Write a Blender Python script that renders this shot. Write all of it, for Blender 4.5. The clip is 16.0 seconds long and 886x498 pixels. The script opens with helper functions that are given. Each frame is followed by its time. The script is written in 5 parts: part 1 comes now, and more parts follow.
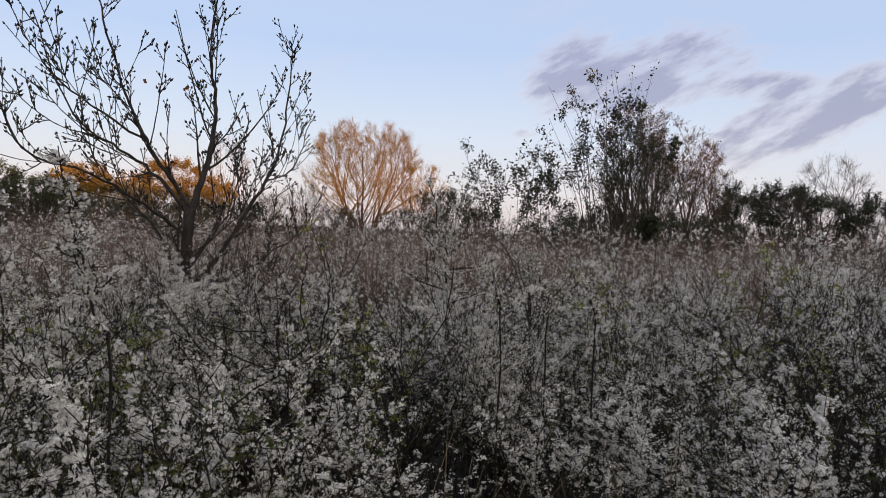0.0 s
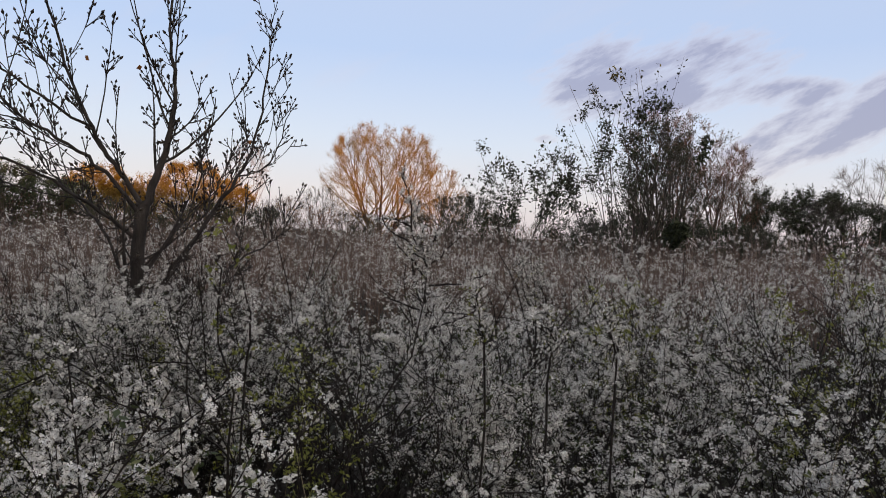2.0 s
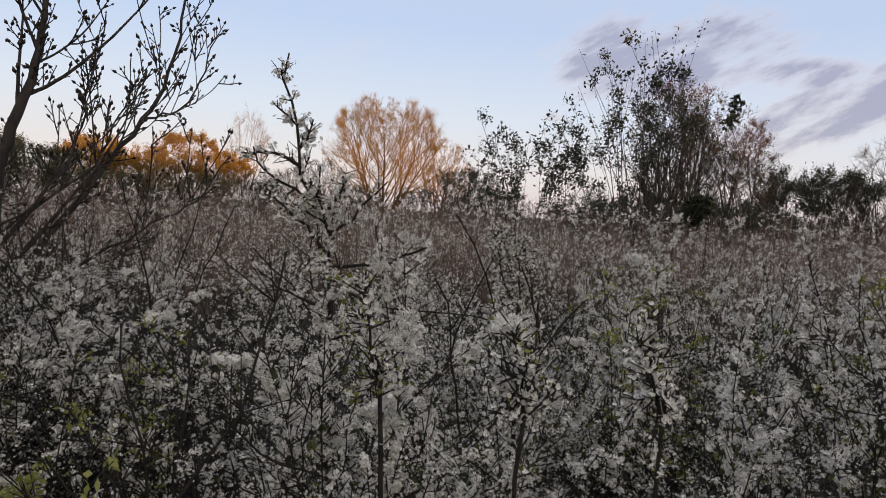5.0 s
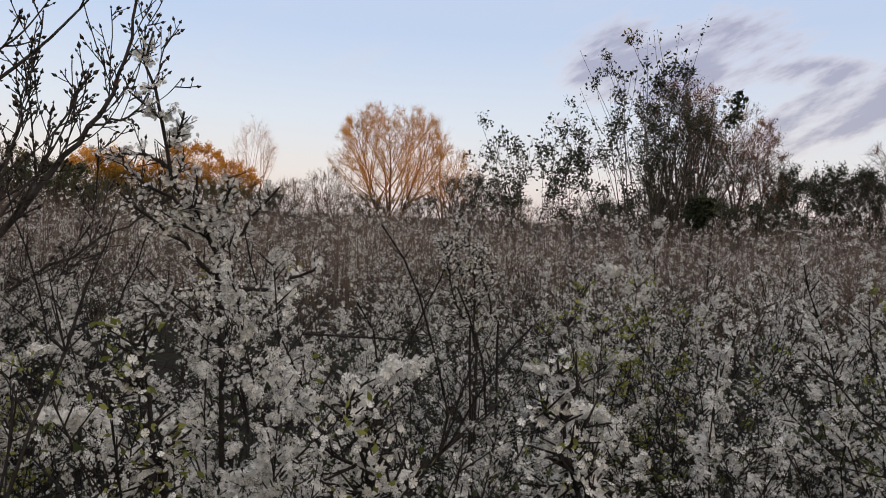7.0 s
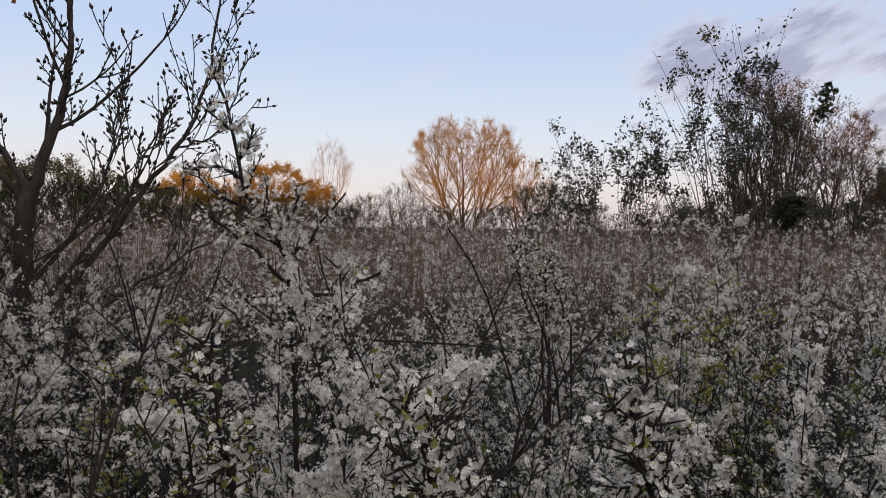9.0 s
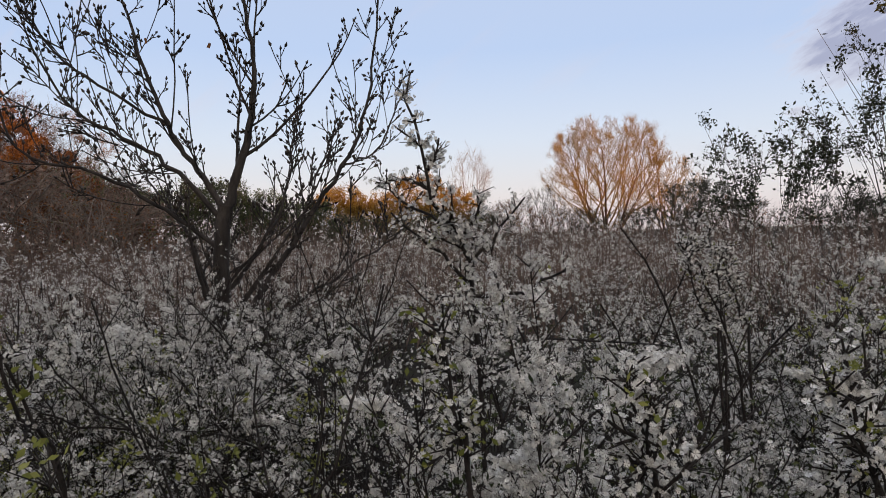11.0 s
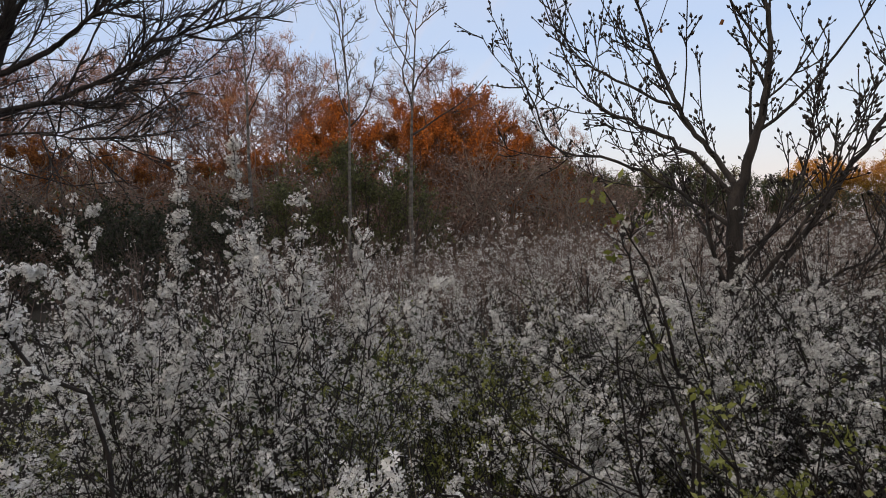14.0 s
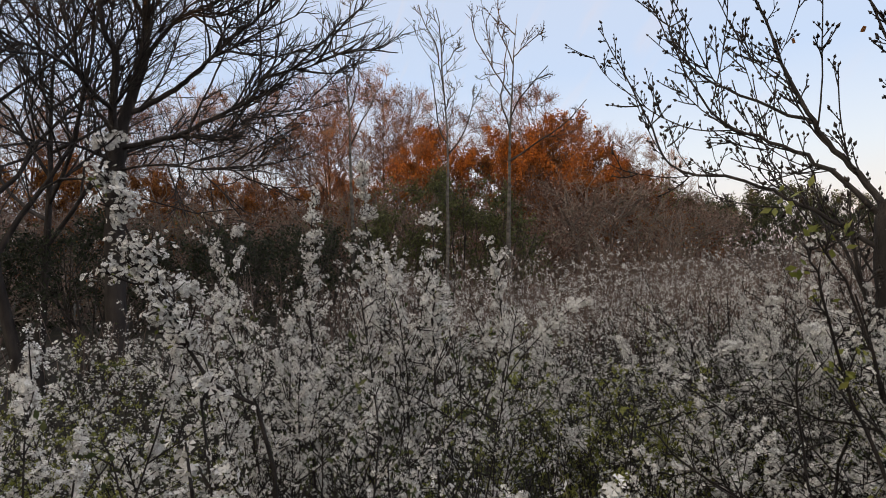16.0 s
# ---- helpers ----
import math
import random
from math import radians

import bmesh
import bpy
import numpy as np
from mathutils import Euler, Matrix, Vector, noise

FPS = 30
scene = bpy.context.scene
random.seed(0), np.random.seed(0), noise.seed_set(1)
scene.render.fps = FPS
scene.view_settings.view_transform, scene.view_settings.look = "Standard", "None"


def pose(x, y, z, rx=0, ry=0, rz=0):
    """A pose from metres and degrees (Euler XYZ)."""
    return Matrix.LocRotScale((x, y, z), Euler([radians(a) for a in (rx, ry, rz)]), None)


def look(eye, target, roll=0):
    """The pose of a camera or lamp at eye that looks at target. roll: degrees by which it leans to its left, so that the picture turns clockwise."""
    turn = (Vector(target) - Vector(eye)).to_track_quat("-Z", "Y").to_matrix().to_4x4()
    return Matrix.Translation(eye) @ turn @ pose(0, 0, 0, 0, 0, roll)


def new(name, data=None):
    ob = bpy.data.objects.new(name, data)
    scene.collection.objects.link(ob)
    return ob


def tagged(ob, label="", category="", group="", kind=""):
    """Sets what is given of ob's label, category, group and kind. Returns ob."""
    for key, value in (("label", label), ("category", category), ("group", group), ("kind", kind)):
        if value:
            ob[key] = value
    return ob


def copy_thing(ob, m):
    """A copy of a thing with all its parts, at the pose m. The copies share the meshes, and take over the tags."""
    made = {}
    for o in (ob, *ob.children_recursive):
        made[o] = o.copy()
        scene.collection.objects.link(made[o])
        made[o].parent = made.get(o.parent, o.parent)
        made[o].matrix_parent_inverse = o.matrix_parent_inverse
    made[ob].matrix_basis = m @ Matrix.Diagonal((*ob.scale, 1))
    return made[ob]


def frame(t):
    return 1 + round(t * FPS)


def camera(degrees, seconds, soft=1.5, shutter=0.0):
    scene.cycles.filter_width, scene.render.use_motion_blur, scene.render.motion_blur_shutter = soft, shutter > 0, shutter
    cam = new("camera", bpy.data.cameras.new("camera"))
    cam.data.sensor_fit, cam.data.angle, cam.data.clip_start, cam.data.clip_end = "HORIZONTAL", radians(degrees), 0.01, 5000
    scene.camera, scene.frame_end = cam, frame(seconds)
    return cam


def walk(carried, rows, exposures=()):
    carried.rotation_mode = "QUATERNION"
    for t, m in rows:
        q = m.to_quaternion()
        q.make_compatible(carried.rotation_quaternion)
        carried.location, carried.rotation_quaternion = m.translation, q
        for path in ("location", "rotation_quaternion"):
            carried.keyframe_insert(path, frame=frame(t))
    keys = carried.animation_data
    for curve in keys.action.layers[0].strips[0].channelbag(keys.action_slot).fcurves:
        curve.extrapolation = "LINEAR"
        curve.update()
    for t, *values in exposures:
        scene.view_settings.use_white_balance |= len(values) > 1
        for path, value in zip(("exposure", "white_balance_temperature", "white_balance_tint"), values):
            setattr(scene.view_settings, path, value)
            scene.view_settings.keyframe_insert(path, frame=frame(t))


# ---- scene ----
cam = camera(69.0, 16.0, soft=0.9)
PATH = [
    (0, (-0.093, -0.353, 1.707), (-0.16, 1.645, 1.65), 2.2),
    (0.5, (-0.043, -0.246, 1.676), (-0.158, 1.75, 1.633), 2.7),
    (1, (-0.074, 0.124, 1.724), (-0.185, 2.121, 1.714), -0.3),
    (1.5, (-0.076, 0.521, 1.711), (-0.151, 2.519, 1.672), 0.9),
    (2, (0.089, 0.554, 1.718), (-0.043, 2.549, 1.674), 2.7),
    (2.5, (0.189, 0.778, 1.691), (-0.055, 2.763, 1.667), 1.9),
    (3, (0.118, 1.098, 1.613), (-0.099, 3.086, 1.584), 4.0),
    (3.5, (0.021, 1.451, 1.635), (-0.085, 3.448, 1.63), 2.7),
    (4, (-0.024, 1.804, 1.657), (-0.115, 3.801, 1.609), 3.0),
    (4.2, (0.118, 1.839, 1.631), (-0.004, 3.834, 1.562), 4.1),
    (6.3, (0.439, 2.083, 1.669), (0.244, 4.069, 1.539), 2.3),
    (6.5, (0.509, 2.194, 1.664), (0.329, 4.182, 1.538), 3.1),
    (7, (0.492, 2.246, 1.664), (0.313, 4.236, 1.568), 2.5),
    (7.5, (0.509, 2.235, 1.676), (0.297, 4.224, 1.655), 2.1),
    (8, (0.506, 2.248, 1.669), (0.252, 4.232, 1.638), 2.3),
    (8.5, (0.501, 2.271, 1.663), (0.209, 4.249, 1.613), 1.9),
    (9, (0.512, 2.263, 1.641), (0.103, 4.22, 1.574), 0.7),
    (11.3, (0.416, 2.139, 1.632), (-0.545, 3.892, 1.6), -1.8),
    (11.5, (0.35, 2.155, 1.642), (-0.722, 3.843, 1.626), -2.0),
    (12, (0.349, 2.163, 1.641), (-0.953, 3.681, 1.624), -2.0),
    (12.5, (0.37, 2.102, 1.647), (-1.098, 3.461, 1.612), -2.6),
    (13, (0.401, 2.001, 1.644), (-1.215, 3.178, 1.615), -2.3),
    (13.5, (0.311, 1.954, 1.638), (-1.414, 2.964, 1.585), -2.2),
    (14, (0.251, 1.827, 1.627), (-1.531, 2.733, 1.573), -2.5),
    (14.5, (0.268, 1.736, 1.622), (-1.503, 2.663, 1.612), -0.9),
    (15, (0.176, 1.713, 1.612), (-1.605, 2.622, 1.654), -1.9),
    (15.5, (0.143, 1.699, 1.609), (-1.7, 2.473, 1.674), -1.7),
    (16, (0.141, 1.7, 1.605), (-1.749, 2.354, 1.647), -2.4),
]
walk(cam, [(t, look(eye, target, roll)) for t, eye, target, roll in PATH],
     [(0, 0.0, 6550, 10), (4, 0.0, 6700, 10), (7, 0.0, 6950, 10), (9, 0.0, 6750, 10), (12.5, -0.05, 6550, 10), (16, 0.15, 7050, 9)])

# ---- world, sun ----
SUN_AZ, SUN_EL = 149.5, 2.9
CLOUD_AT = (0.6, 0.3)
CLOUDS = [((0.22, 0.228), (0.25, 0.105), 8, 0.40), ((0.47, 0.176), (0.26, 0.068), 24, 0.40), ((0.39, 0.208), (0.15, 0.036), 4, 0.30), ((0.60, 0.235), (0.22, 0.06), 30, 0.30), ((0.077, 0.137), (0.040, 0.012), 0, 0.20), ((0.45, 0.138), (0.16, 0.020), 12, 0.20), ((0.33, 0.124), (0.06, 0.022), 0, 0.26)]
world = bpy.data.worlds.new("dusk_sky")
scene.world = world
world.use_nodes = True


sun_from = Vector((math.sin(radians(SUN_AZ)) * math.cos(radians(SUN_EL)), math.cos(radians(SUN_AZ)) * math.cos(radians(SUN_EL)), math.sin(radians(SUN_EL))))


def link(tree, a, b):
    tree.links.new(a, b)


def build_sky():
    nt = world.node_tree
    nt.nodes.clear()
    out = nt.nodes.new("ShaderNodeOutputWorld")
    sky = nt.nodes.new("ShaderNodeTexSky")
    sky.sky_type = "NISHITA"
    sky.sun_disc = False
    sky.sun_elevation, sky.sun_rotation = radians(SUN_EL), radians(SUN_AZ)
    sky.dust_density, sky.ozone_density = 1.5, 2.0
    bg_sky = nt.nodes.new("ShaderNodeBackground")
    bg_sky.inputs[1].default_value = 0.05
    link(nt, sky.outputs[0], bg_sky.inputs[0])
    co = nt.nodes.new("ShaderNodeTexCoord")
    sep = nt.nodes.new("ShaderNodeSeparateXYZ")
    link(nt, co.outputs["Generated"], sep.inputs[0])
    ramp = nt.nodes.new("ShaderNodeValToRGB")
    link(nt, sep.outputs[2], ramp.inputs[0])
    stops = [(0.0, (0.78, 0.70, 0.72)), (0.06, (0.80, 0.77, 0.82)), (0.14, (0.70, 0.76, 0.90)), (0.27, (0.52, 0.64, 0.90)),
             (0.50, (0.56, 0.63, 0.82)), (1.0, (0.66, 0.69, 0.78))]
    while len(ramp.color_ramp.elements) < len(stops):
        ramp.color_ramp.elements.new(0.5)
    for e, (p, c) in zip(ramp.color_ramp.elements, stops):
        e.position, e.color = p, (*c, 1)
    # long streaks of violet cloud, thicker towards the east
    absy = nt.nodes.new("ShaderNodeMath")
    absy.operation = "ABSOLUTE"
    link(nt, sep.outputs[1], absy.inputs[0])
    depth = nt.nodes.new("ShaderNodeMath")
    link(nt, absy.outputs[0], depth.inputs[0])
    depth.inputs[1].default_value = 0.12
    flat = nt.nodes.new("ShaderNodeCombineXYZ")
    for k in (0, 2):
        div = nt.nodes.new("ShaderNodeMath")
        div.operation = "DIVIDE"
        link(nt, sep.outputs[k], div.inputs[0])
        link(nt, depth.outputs[0], div.inputs[1])
        link(nt, div.outputs[0], flat.inputs[k // 2])
        if k == 0:
            across = div.outputs[0]
    tilt = nt.nodes.new("ShaderNodeMapping")
    tilt.inputs["Rotation"].default_value = (0, 0, radians(-27))
    link(nt, flat.outputs[0], tilt.inputs[0])
    mapp = nt.nodes.new("ShaderNodeMapping")
    mapp.inputs["Scale"].default_value = (3.0, 10.0, 1.0)
    mapp.inputs["Location"].default_value = (CLOUD_AT[0], CLOUD_AT[1], 0.0)
    link(nt, tilt.outputs[0], mapp.inputs[0])
    n1 = nt.nodes.new("ShaderNodeTexNoise")
    n1.inputs["Scale"].default_value, n1.inputs["Detail"].default_value, n1.inputs["Roughness"].default_value = 0.9, 7.0, 0.52
    link(nt, mapp.outputs[0], n1.inputs["Vector"])
    east = nt.nodes.new("ShaderNodeMapRange")
    east.interpolation_type = "SMOOTHSTEP"
    east.inputs[1].default_value, east.inputs[2].default_value = 0.72, 1.2
    east.inputs[3].default_value, east.inputs[4].default_value = -0.17, 0.06
    link(nt, across, east.inputs[0])
    add = nt.nodes.new("ShaderNodeMath")
    link(nt, n1.outputs["Fac"], add.inputs[0])
    link(nt, east.outputs[0], add.inputs[1])
    cloud = add.outputs[0]
    # single clouds low in the east: place, half length, half thickness, slope and weight
    fray = nt.nodes.new("ShaderNodeMath")
    fray.operation = "MULTIPLY_ADD"
    stretch = nt.nodes.new("ShaderNodeMapping")
    stretch.inputs["Scale"].default_value = (5.0, 16.0, 1.0)
    link(nt, tilt.outputs[0], stretch.inputs[0])
    n2 = nt.nodes.new("ShaderNodeTexNoise")
    n2.inputs["Scale"].default_value, n2.inputs["Detail"].default_value, n2.inputs["Roughness"].default_value = 1.5, 9.0, 0.60
    link(nt, stretch.outputs[0], n2.inputs["Vector"])
    link(nt, n2.outputs["Fac"], fray.inputs[0])
    fray.inputs[1].default_value, fray.inputs[2].default_value = 1.5, -0.40
    for at, half, slope, weight in CLOUDS:
        place = nt.nodes.new("ShaderNodeMapping")
        place.vector_type = "TEXTURE"
        place.inputs["Location"].default_value = (*at, 0)
        place.inputs["Rotation"].default_value = (0, 0, radians(slope))
        place.inputs["Scale"].default_value = (*half, 1)
        link(nt, flat.outputs[0], place.inputs[0])
        size = nt.nodes.new("ShaderNodeVectorMath")
        size.operation = "LENGTH"
        link(nt, place.outputs[0], size.inputs[0])
        fade = nt.nodes.new("ShaderNodeMapRange")
        fade.interpolation_type = "SMOOTHSTEP"
        fade.inputs[1].default_value, fade.inputs[2].default_value = 0.2, 1.25
        fade.inputs[3].default_value, fade.inputs[4].default_value = weight, -0.45
        link(nt, size.outputs["Value"], fade.inputs[0])
        body = nt.nodes.new("ShaderNodeMath")
        link(nt, fray.outputs[0], body.inputs[0])
        link(nt, fade.outputs[0], body.inputs[1])
        top = nt.nodes.new("ShaderNodeMath")
        top.operation = "MAXIMUM"
        link(nt, cloud, top.inputs[0])
        link(nt, body.outputs[0], top.inputs[1])
        cloud = top.outputs[0]
    mask = nt.nodes.new("ShaderNodeMapRange")
    mask.interpolation_type = "SMOOTHSTEP"
    mask.inputs[1].default_value, mask.inputs[2].default_value = 0.34, 0.80
    mask.inputs[4].default_value = 0.9
    link(nt, cloud, mask.inputs[0])
    tone = nt.nodes.new("ShaderNodeValToRGB")
    tone.color_ramp.elements[0].position, tone.color_ramp.elements[0].color = 0.48, (0.74, 0.66, 0.72, 1)
    tone.color_ramp.elements[1].position, tone.color_ramp.elements[1].color = 0.74, (0.38, 0.38, 0.54, 1)
    link(nt, cloud, tone.inputs[0])
    mix = nt.nodes.new("ShaderNodeMixRGB")
    link(nt, mask.outputs[0], mix.inputs[0])
    link(nt, ramp.outputs[0], mix.inputs[1])
    link(nt, tone.outputs[0], mix.inputs[2])
    # the warm side of the sky, round the low sun
    dot = nt.nodes.new("ShaderNodeVectorMath")
    dot.operation = "DOT_PRODUCT"
    dot.inputs[1].default_value = tuple(sun_from)
    link(nt, co.outputs["Generated"], dot.inputs[0])
    near_sun = nt.nodes.new("ShaderNodeMapRange")
    near_sun.interpolation_type = "SMOOTHSTEP"
    near_sun.inputs[1].default_value, near_sun.inputs[2].default_value = -0.15, 1.0
    link(nt, dot.outputs["Value"], near_sun.inputs[0])
    warm = nt.nodes.new("ShaderNodeMixRGB")
    warm.inputs[2].default_value = (1.12, 0.97, 0.80, 1)
    link(nt, near_sun.outputs[0], warm.inputs[0])
    link(nt, mix.outputs[0], warm.inputs[1])
    bg = nt.nodes.new("ShaderNodeBackground")
    bg.inputs[1].default_value = 0.93
    link(nt, warm.outputs[0], bg.inputs[0])
    both = nt.nodes.new("ShaderNodeAddShader")
    link(nt, bg.outputs[0], both.inputs[0])
    link(nt, bg_sky.outputs[0], both.inputs[1])
    link(nt, both.outputs[0], out.inputs[0])


build_sky()
sun = new("sun", bpy.data.lights.new("sun", "SUN"))
sun.data.energy, sun.data.angle, sun.data.color = 4.6, radians(0.6), (1.0, 0.50, 0.17)
sun.matrix_world = look(sun_from * 60, (0, 0, 0))
scene.view_settings.exposure = 0.0


# ---- materials ----
def material(name, stops, scale=8.0, rough=0.8, bump=0.0, bump_scale=60.0, through_light=0.0, island=0.0, stretch=(1, 1, 1), sheen=0.3):
    """Noise-driven colour at two scales, with fine relief; through_light: how much light a leaf or petal lets through;
    island: how far each leaf or petal differs from the next in brightness."""
    m = bpy.data.materials.new(name)
    m.use_nodes = True
    nt = m.node_tree
    nodes = nt.nodes
    b = nodes["Principled BSDF"]
    out = nodes["Material Output"]
    co = nodes.new("ShaderNodeTexCoord")
    mp = nodes.new("ShaderNodeMapping")
    mp.inputs["Scale"].default_value = stretch
    link(nt, co.outputs["Object"], mp.inputs[0])
    n = nodes.new("ShaderNodeTexNoise")
    n.inputs["Scale"].default_value, n.inputs["Detail"].default_value = scale, 5.0
    link(nt, mp.outputs[0], n.inputs["Vector"])
    ramp = nodes.new("ShaderNodeValToRGB")
    while len(ramp.color_ramp.elements) < len(stops):
        ramp.color_ramp.elements.new(0.5)
    for e, (p, c) in zip(ramp.color_ramp.elements, stops):
        e.position, e.color = p, (*c, 1)
    colour = ramp.outputs[0]
    fac = n.outputs["Fac"]
    if island:
        geo = nodes.new("ShaderNodeNewGeometry")
        mr = nodes.new("ShaderNodeMapRange")
        mr.inputs[3].default_value, mr.inputs[4].default_value = -island, island
        link(nt, geo.outputs["Random Per Island"], mr.inputs[0])
        ad = nodes.new("ShaderNodeMath")
        link(nt, fac, ad.inputs[0])
        link(nt, mr.outputs[0], ad.inputs[1])
        fac = ad.outputs[0]
    link(nt, fac, ramp.inputs[0])
    big = nodes.new("ShaderNodeTexNoise")
    big.inputs["Scale"].default_value = scale * 0.13
    link(nt, co.outputs["Object"], big.inputs["Vector"])
    bm_ = nodes.new("ShaderNodeMapRange")
    bm_.inputs[1].default_value, bm_.inputs[2].default_value = 0.3, 0.7
    bm_.inputs[3].default_value, bm_.inputs[4].default_value = 0.78, 1.12
    link(nt, big.outputs["Fac"], bm_.inputs[0])
    mul = nodes.new("ShaderNodeVectorMath")
    mul.operation = "SCALE"
    link(nt, colour, mul.inputs[0])
    link(nt, bm_.outputs[0], mul.inputs["Scale"])
    link(nt, mul.outputs[0], b.inputs["Base Color"])
    b.inputs["Roughness"].default_value = rough
    b.inputs["Specular IOR Level"].default_value = sheen
    if bump:
        bn = nodes.new("ShaderNodeTexNoise")
        bn.inputs["Scale"].default_value, bn.inputs["Detail"].default_value = bump_scale, 4.0
        link(nt, mp.outputs[0], bn.inputs["Vector"])
        bp = nodes.new("ShaderNodeBump")
        bp.inputs["Strength"].default_value, bp.inputs["Distance"].default_value = bump, 0.02
        link(nt, bn.outputs["Fac"], bp.inputs["Height"])
        link(nt, bp.outputs[0], b.inputs["Normal"])
    if through_light:
        tr = nodes.new("ShaderNodeBsdfTranslucent")
        link(nt, mul.outputs[0], tr.inputs["Color"])
        mx = nodes.new("ShaderNodeMixShader")
        mx.inputs[0].default_value = through_light
        link(nt, b.outputs[0], mx.inputs[1])
        link(nt, tr.outputs[0], mx.inputs[2])
        link(nt, mx.outputs[0], out.inputs["Surface"])
    return m


PETAL = material("white_petal", [(0.15, (0.40, 0.39, 0.37)), (0.4, (0.70, 0.695, 0.675)), (0.75, (0.86, 0.86, 0.845))], 30, 0.6, through_light=0.14, island=0.34)
THORN_BARK = material("blackthorn_bark", [(0.3, (0.012, 0.010, 0.010)), (0.6, (0.032, 0.026, 0.024)), (0.8, (0.07, 0.058, 0.052))], 25, 0.85, 0.5, 140)
YOUNG_BARK = material("young_tree_bark", [(0.3, (0.020, 0.018, 0.018)), (0.6, (0.050, 0.043, 0.041)), (0.8, (0.10, 0.088, 0.082))], 18, 0.8, 0.6, 90, stretch=(1, 1, 0.35))
OAK_BARK = material("oak_bark", [(0.3, (0.025, 0.022, 0.022)), (0.6, (0.06, 0.052, 0.05)), (0.8, (0.11, 0.10, 0.09))], 9, 0.9, 0.8, 40, stretch=(1, 1, 0.3))
ASPEN_BARK = material("aspen_bark", [(0.3, (0.06, 0.056, 0.054)), (0.5, (0.14, 0.132, 0.122)), (0.75, (0.24, 0.225, 0.21))], 8, 0.8, 0.4, 50, stretch=(1, 1, 2.0))
TWIG_GREY = material("grey_twig_bark", [(0.3, (0.040, 0.034, 0.032)), (0.7, (0.11, 0.092, 0.085))], 5, 0.85)
TWIG_RED = material("red_twig_bark", [(0.3, (0.075, 0.045, 0.036)), (0.7, (0.20, 0.108, 0.080))], 5, 0.85)
TWIG_PALE = material("pale_dead_twig", [(0.3, (0.13, 0.105, 0.09)), (0.7, (0.30, 0.25, 0.215))], 5, 0.85)
TWIG_BROWN = material("brown_twig_bark", [(0.3, (0.11, 0.080, 0.068)), (0.7, (0.26, 0.195, 0.17))], 5, 0.85)
# orange of the low sun is put into this twig colour, besides the sun lamp
TWIG_SUNLIT = material("sunset_orange_twig", [(0.3, (0.19, 0.105, 0.030)), (0.7, (0.37, 0.225, 0.065))], 3, 0.75)
TWIG_PINK = material("pale_birch_twig", [(0.3, (0.15, 0.098, 0.080)), (0.7, (0.36, 0.25, 0.205))], 4, 0.85)
BUD = material("brown_bud", [(0.3, (0.018, 0.014, 0.012)), (0.7, (0.06, 0.045, 0.035))], 40, 0.6, island=0.2)
LEAF_LIME = material("young_lime_leaf", [(0.25, (0.10, 0.12, 0.025)), (0.55, (0.20, 0.22, 0.045)), (0.8, (0.30, 0.30, 0.08))], 12, 0.55, through_light=0.35, island=0.3)
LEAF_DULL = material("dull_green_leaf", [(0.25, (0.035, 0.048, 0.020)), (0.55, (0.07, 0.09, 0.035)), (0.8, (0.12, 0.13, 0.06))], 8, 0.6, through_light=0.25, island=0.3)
LEAF_MOSS = material("olive_bush_leaf", [(0.25, (0.055, 0.068, 0.024)), (0.55, (0.115, 0.130, 0.048)), (0.8, (0.19, 0.195, 0.085))], 8, 0.6, through_light=0.3, island=0.3)
LEAF_DARK = material("dark_green_leaf", [(0.25, (0.018, 0.024, 0.014)), (0.55, (0.035, 0.045, 0.022)), (0.8, (0.06, 0.07, 0.035))], 8, 0.6, through_light=0.15, island=0.3)
# brown withered leaf; its orange also stands in for sunlight on the wood's crowns
LEAF_RUST = material("rust_leaf", [(0.2, (0.10, 0.036, 0.014)), (0.5, (0.24, 0.090, 0.024)), (0.8, (0.40, 0.175, 0.045))], 2, 0.7, through_light=0.3, island=0.3)
LEAF_BROWN = material("withered_brown_leaf", [(0.2, (0.13, 0.082, 0.062)), (0.5, (0.235, 0.155, 0.125)), (0.8, (0.34, 0.24, 0.20))], 3, 0.8, through_light=0.2, island=0.3)
# amber includes the gold that late sun gives the hedge and willow
LEAF_AMBER = material("amber_leaf", [(0.2, (0.15, 0.080, 0.014)), (0.5, (0.31, 0.175, 0.026)), (0.8, (0.46, 0.30, 0.055))], 1.2, 0.7, through_light=0.3, island=0.3)
DRY_GRASS = material("dry_grass", [(0.2, (0.13, 0.105, 0.06)), (0.55, (0.26, 0.21, 0.13)), (0.8, (0.38, 0.33, 0.22))], 6, 0.75, through_light=0.2, island=0.3)
GREEN_GRASS = material("fresh_grass", [(0.2, (0.09, 0.105, 0.025)), (0.55, (0.18, 0.20, 0.05)), (0.8, (0.28, 0.29, 0.09))], 6, 0.7, through_light=0.2, island=0.3)
EARTH = material("leaf_litter", [(0.25, (0.012, 0.010, 0.009)), (0.5, (0.026, 0.022, 0.017)), (0.62, (0.026, 0.028, 0.015)), (0.8, (0.055, 0.046, 0.034))], 1.3, 0.95, 0.9, 9)


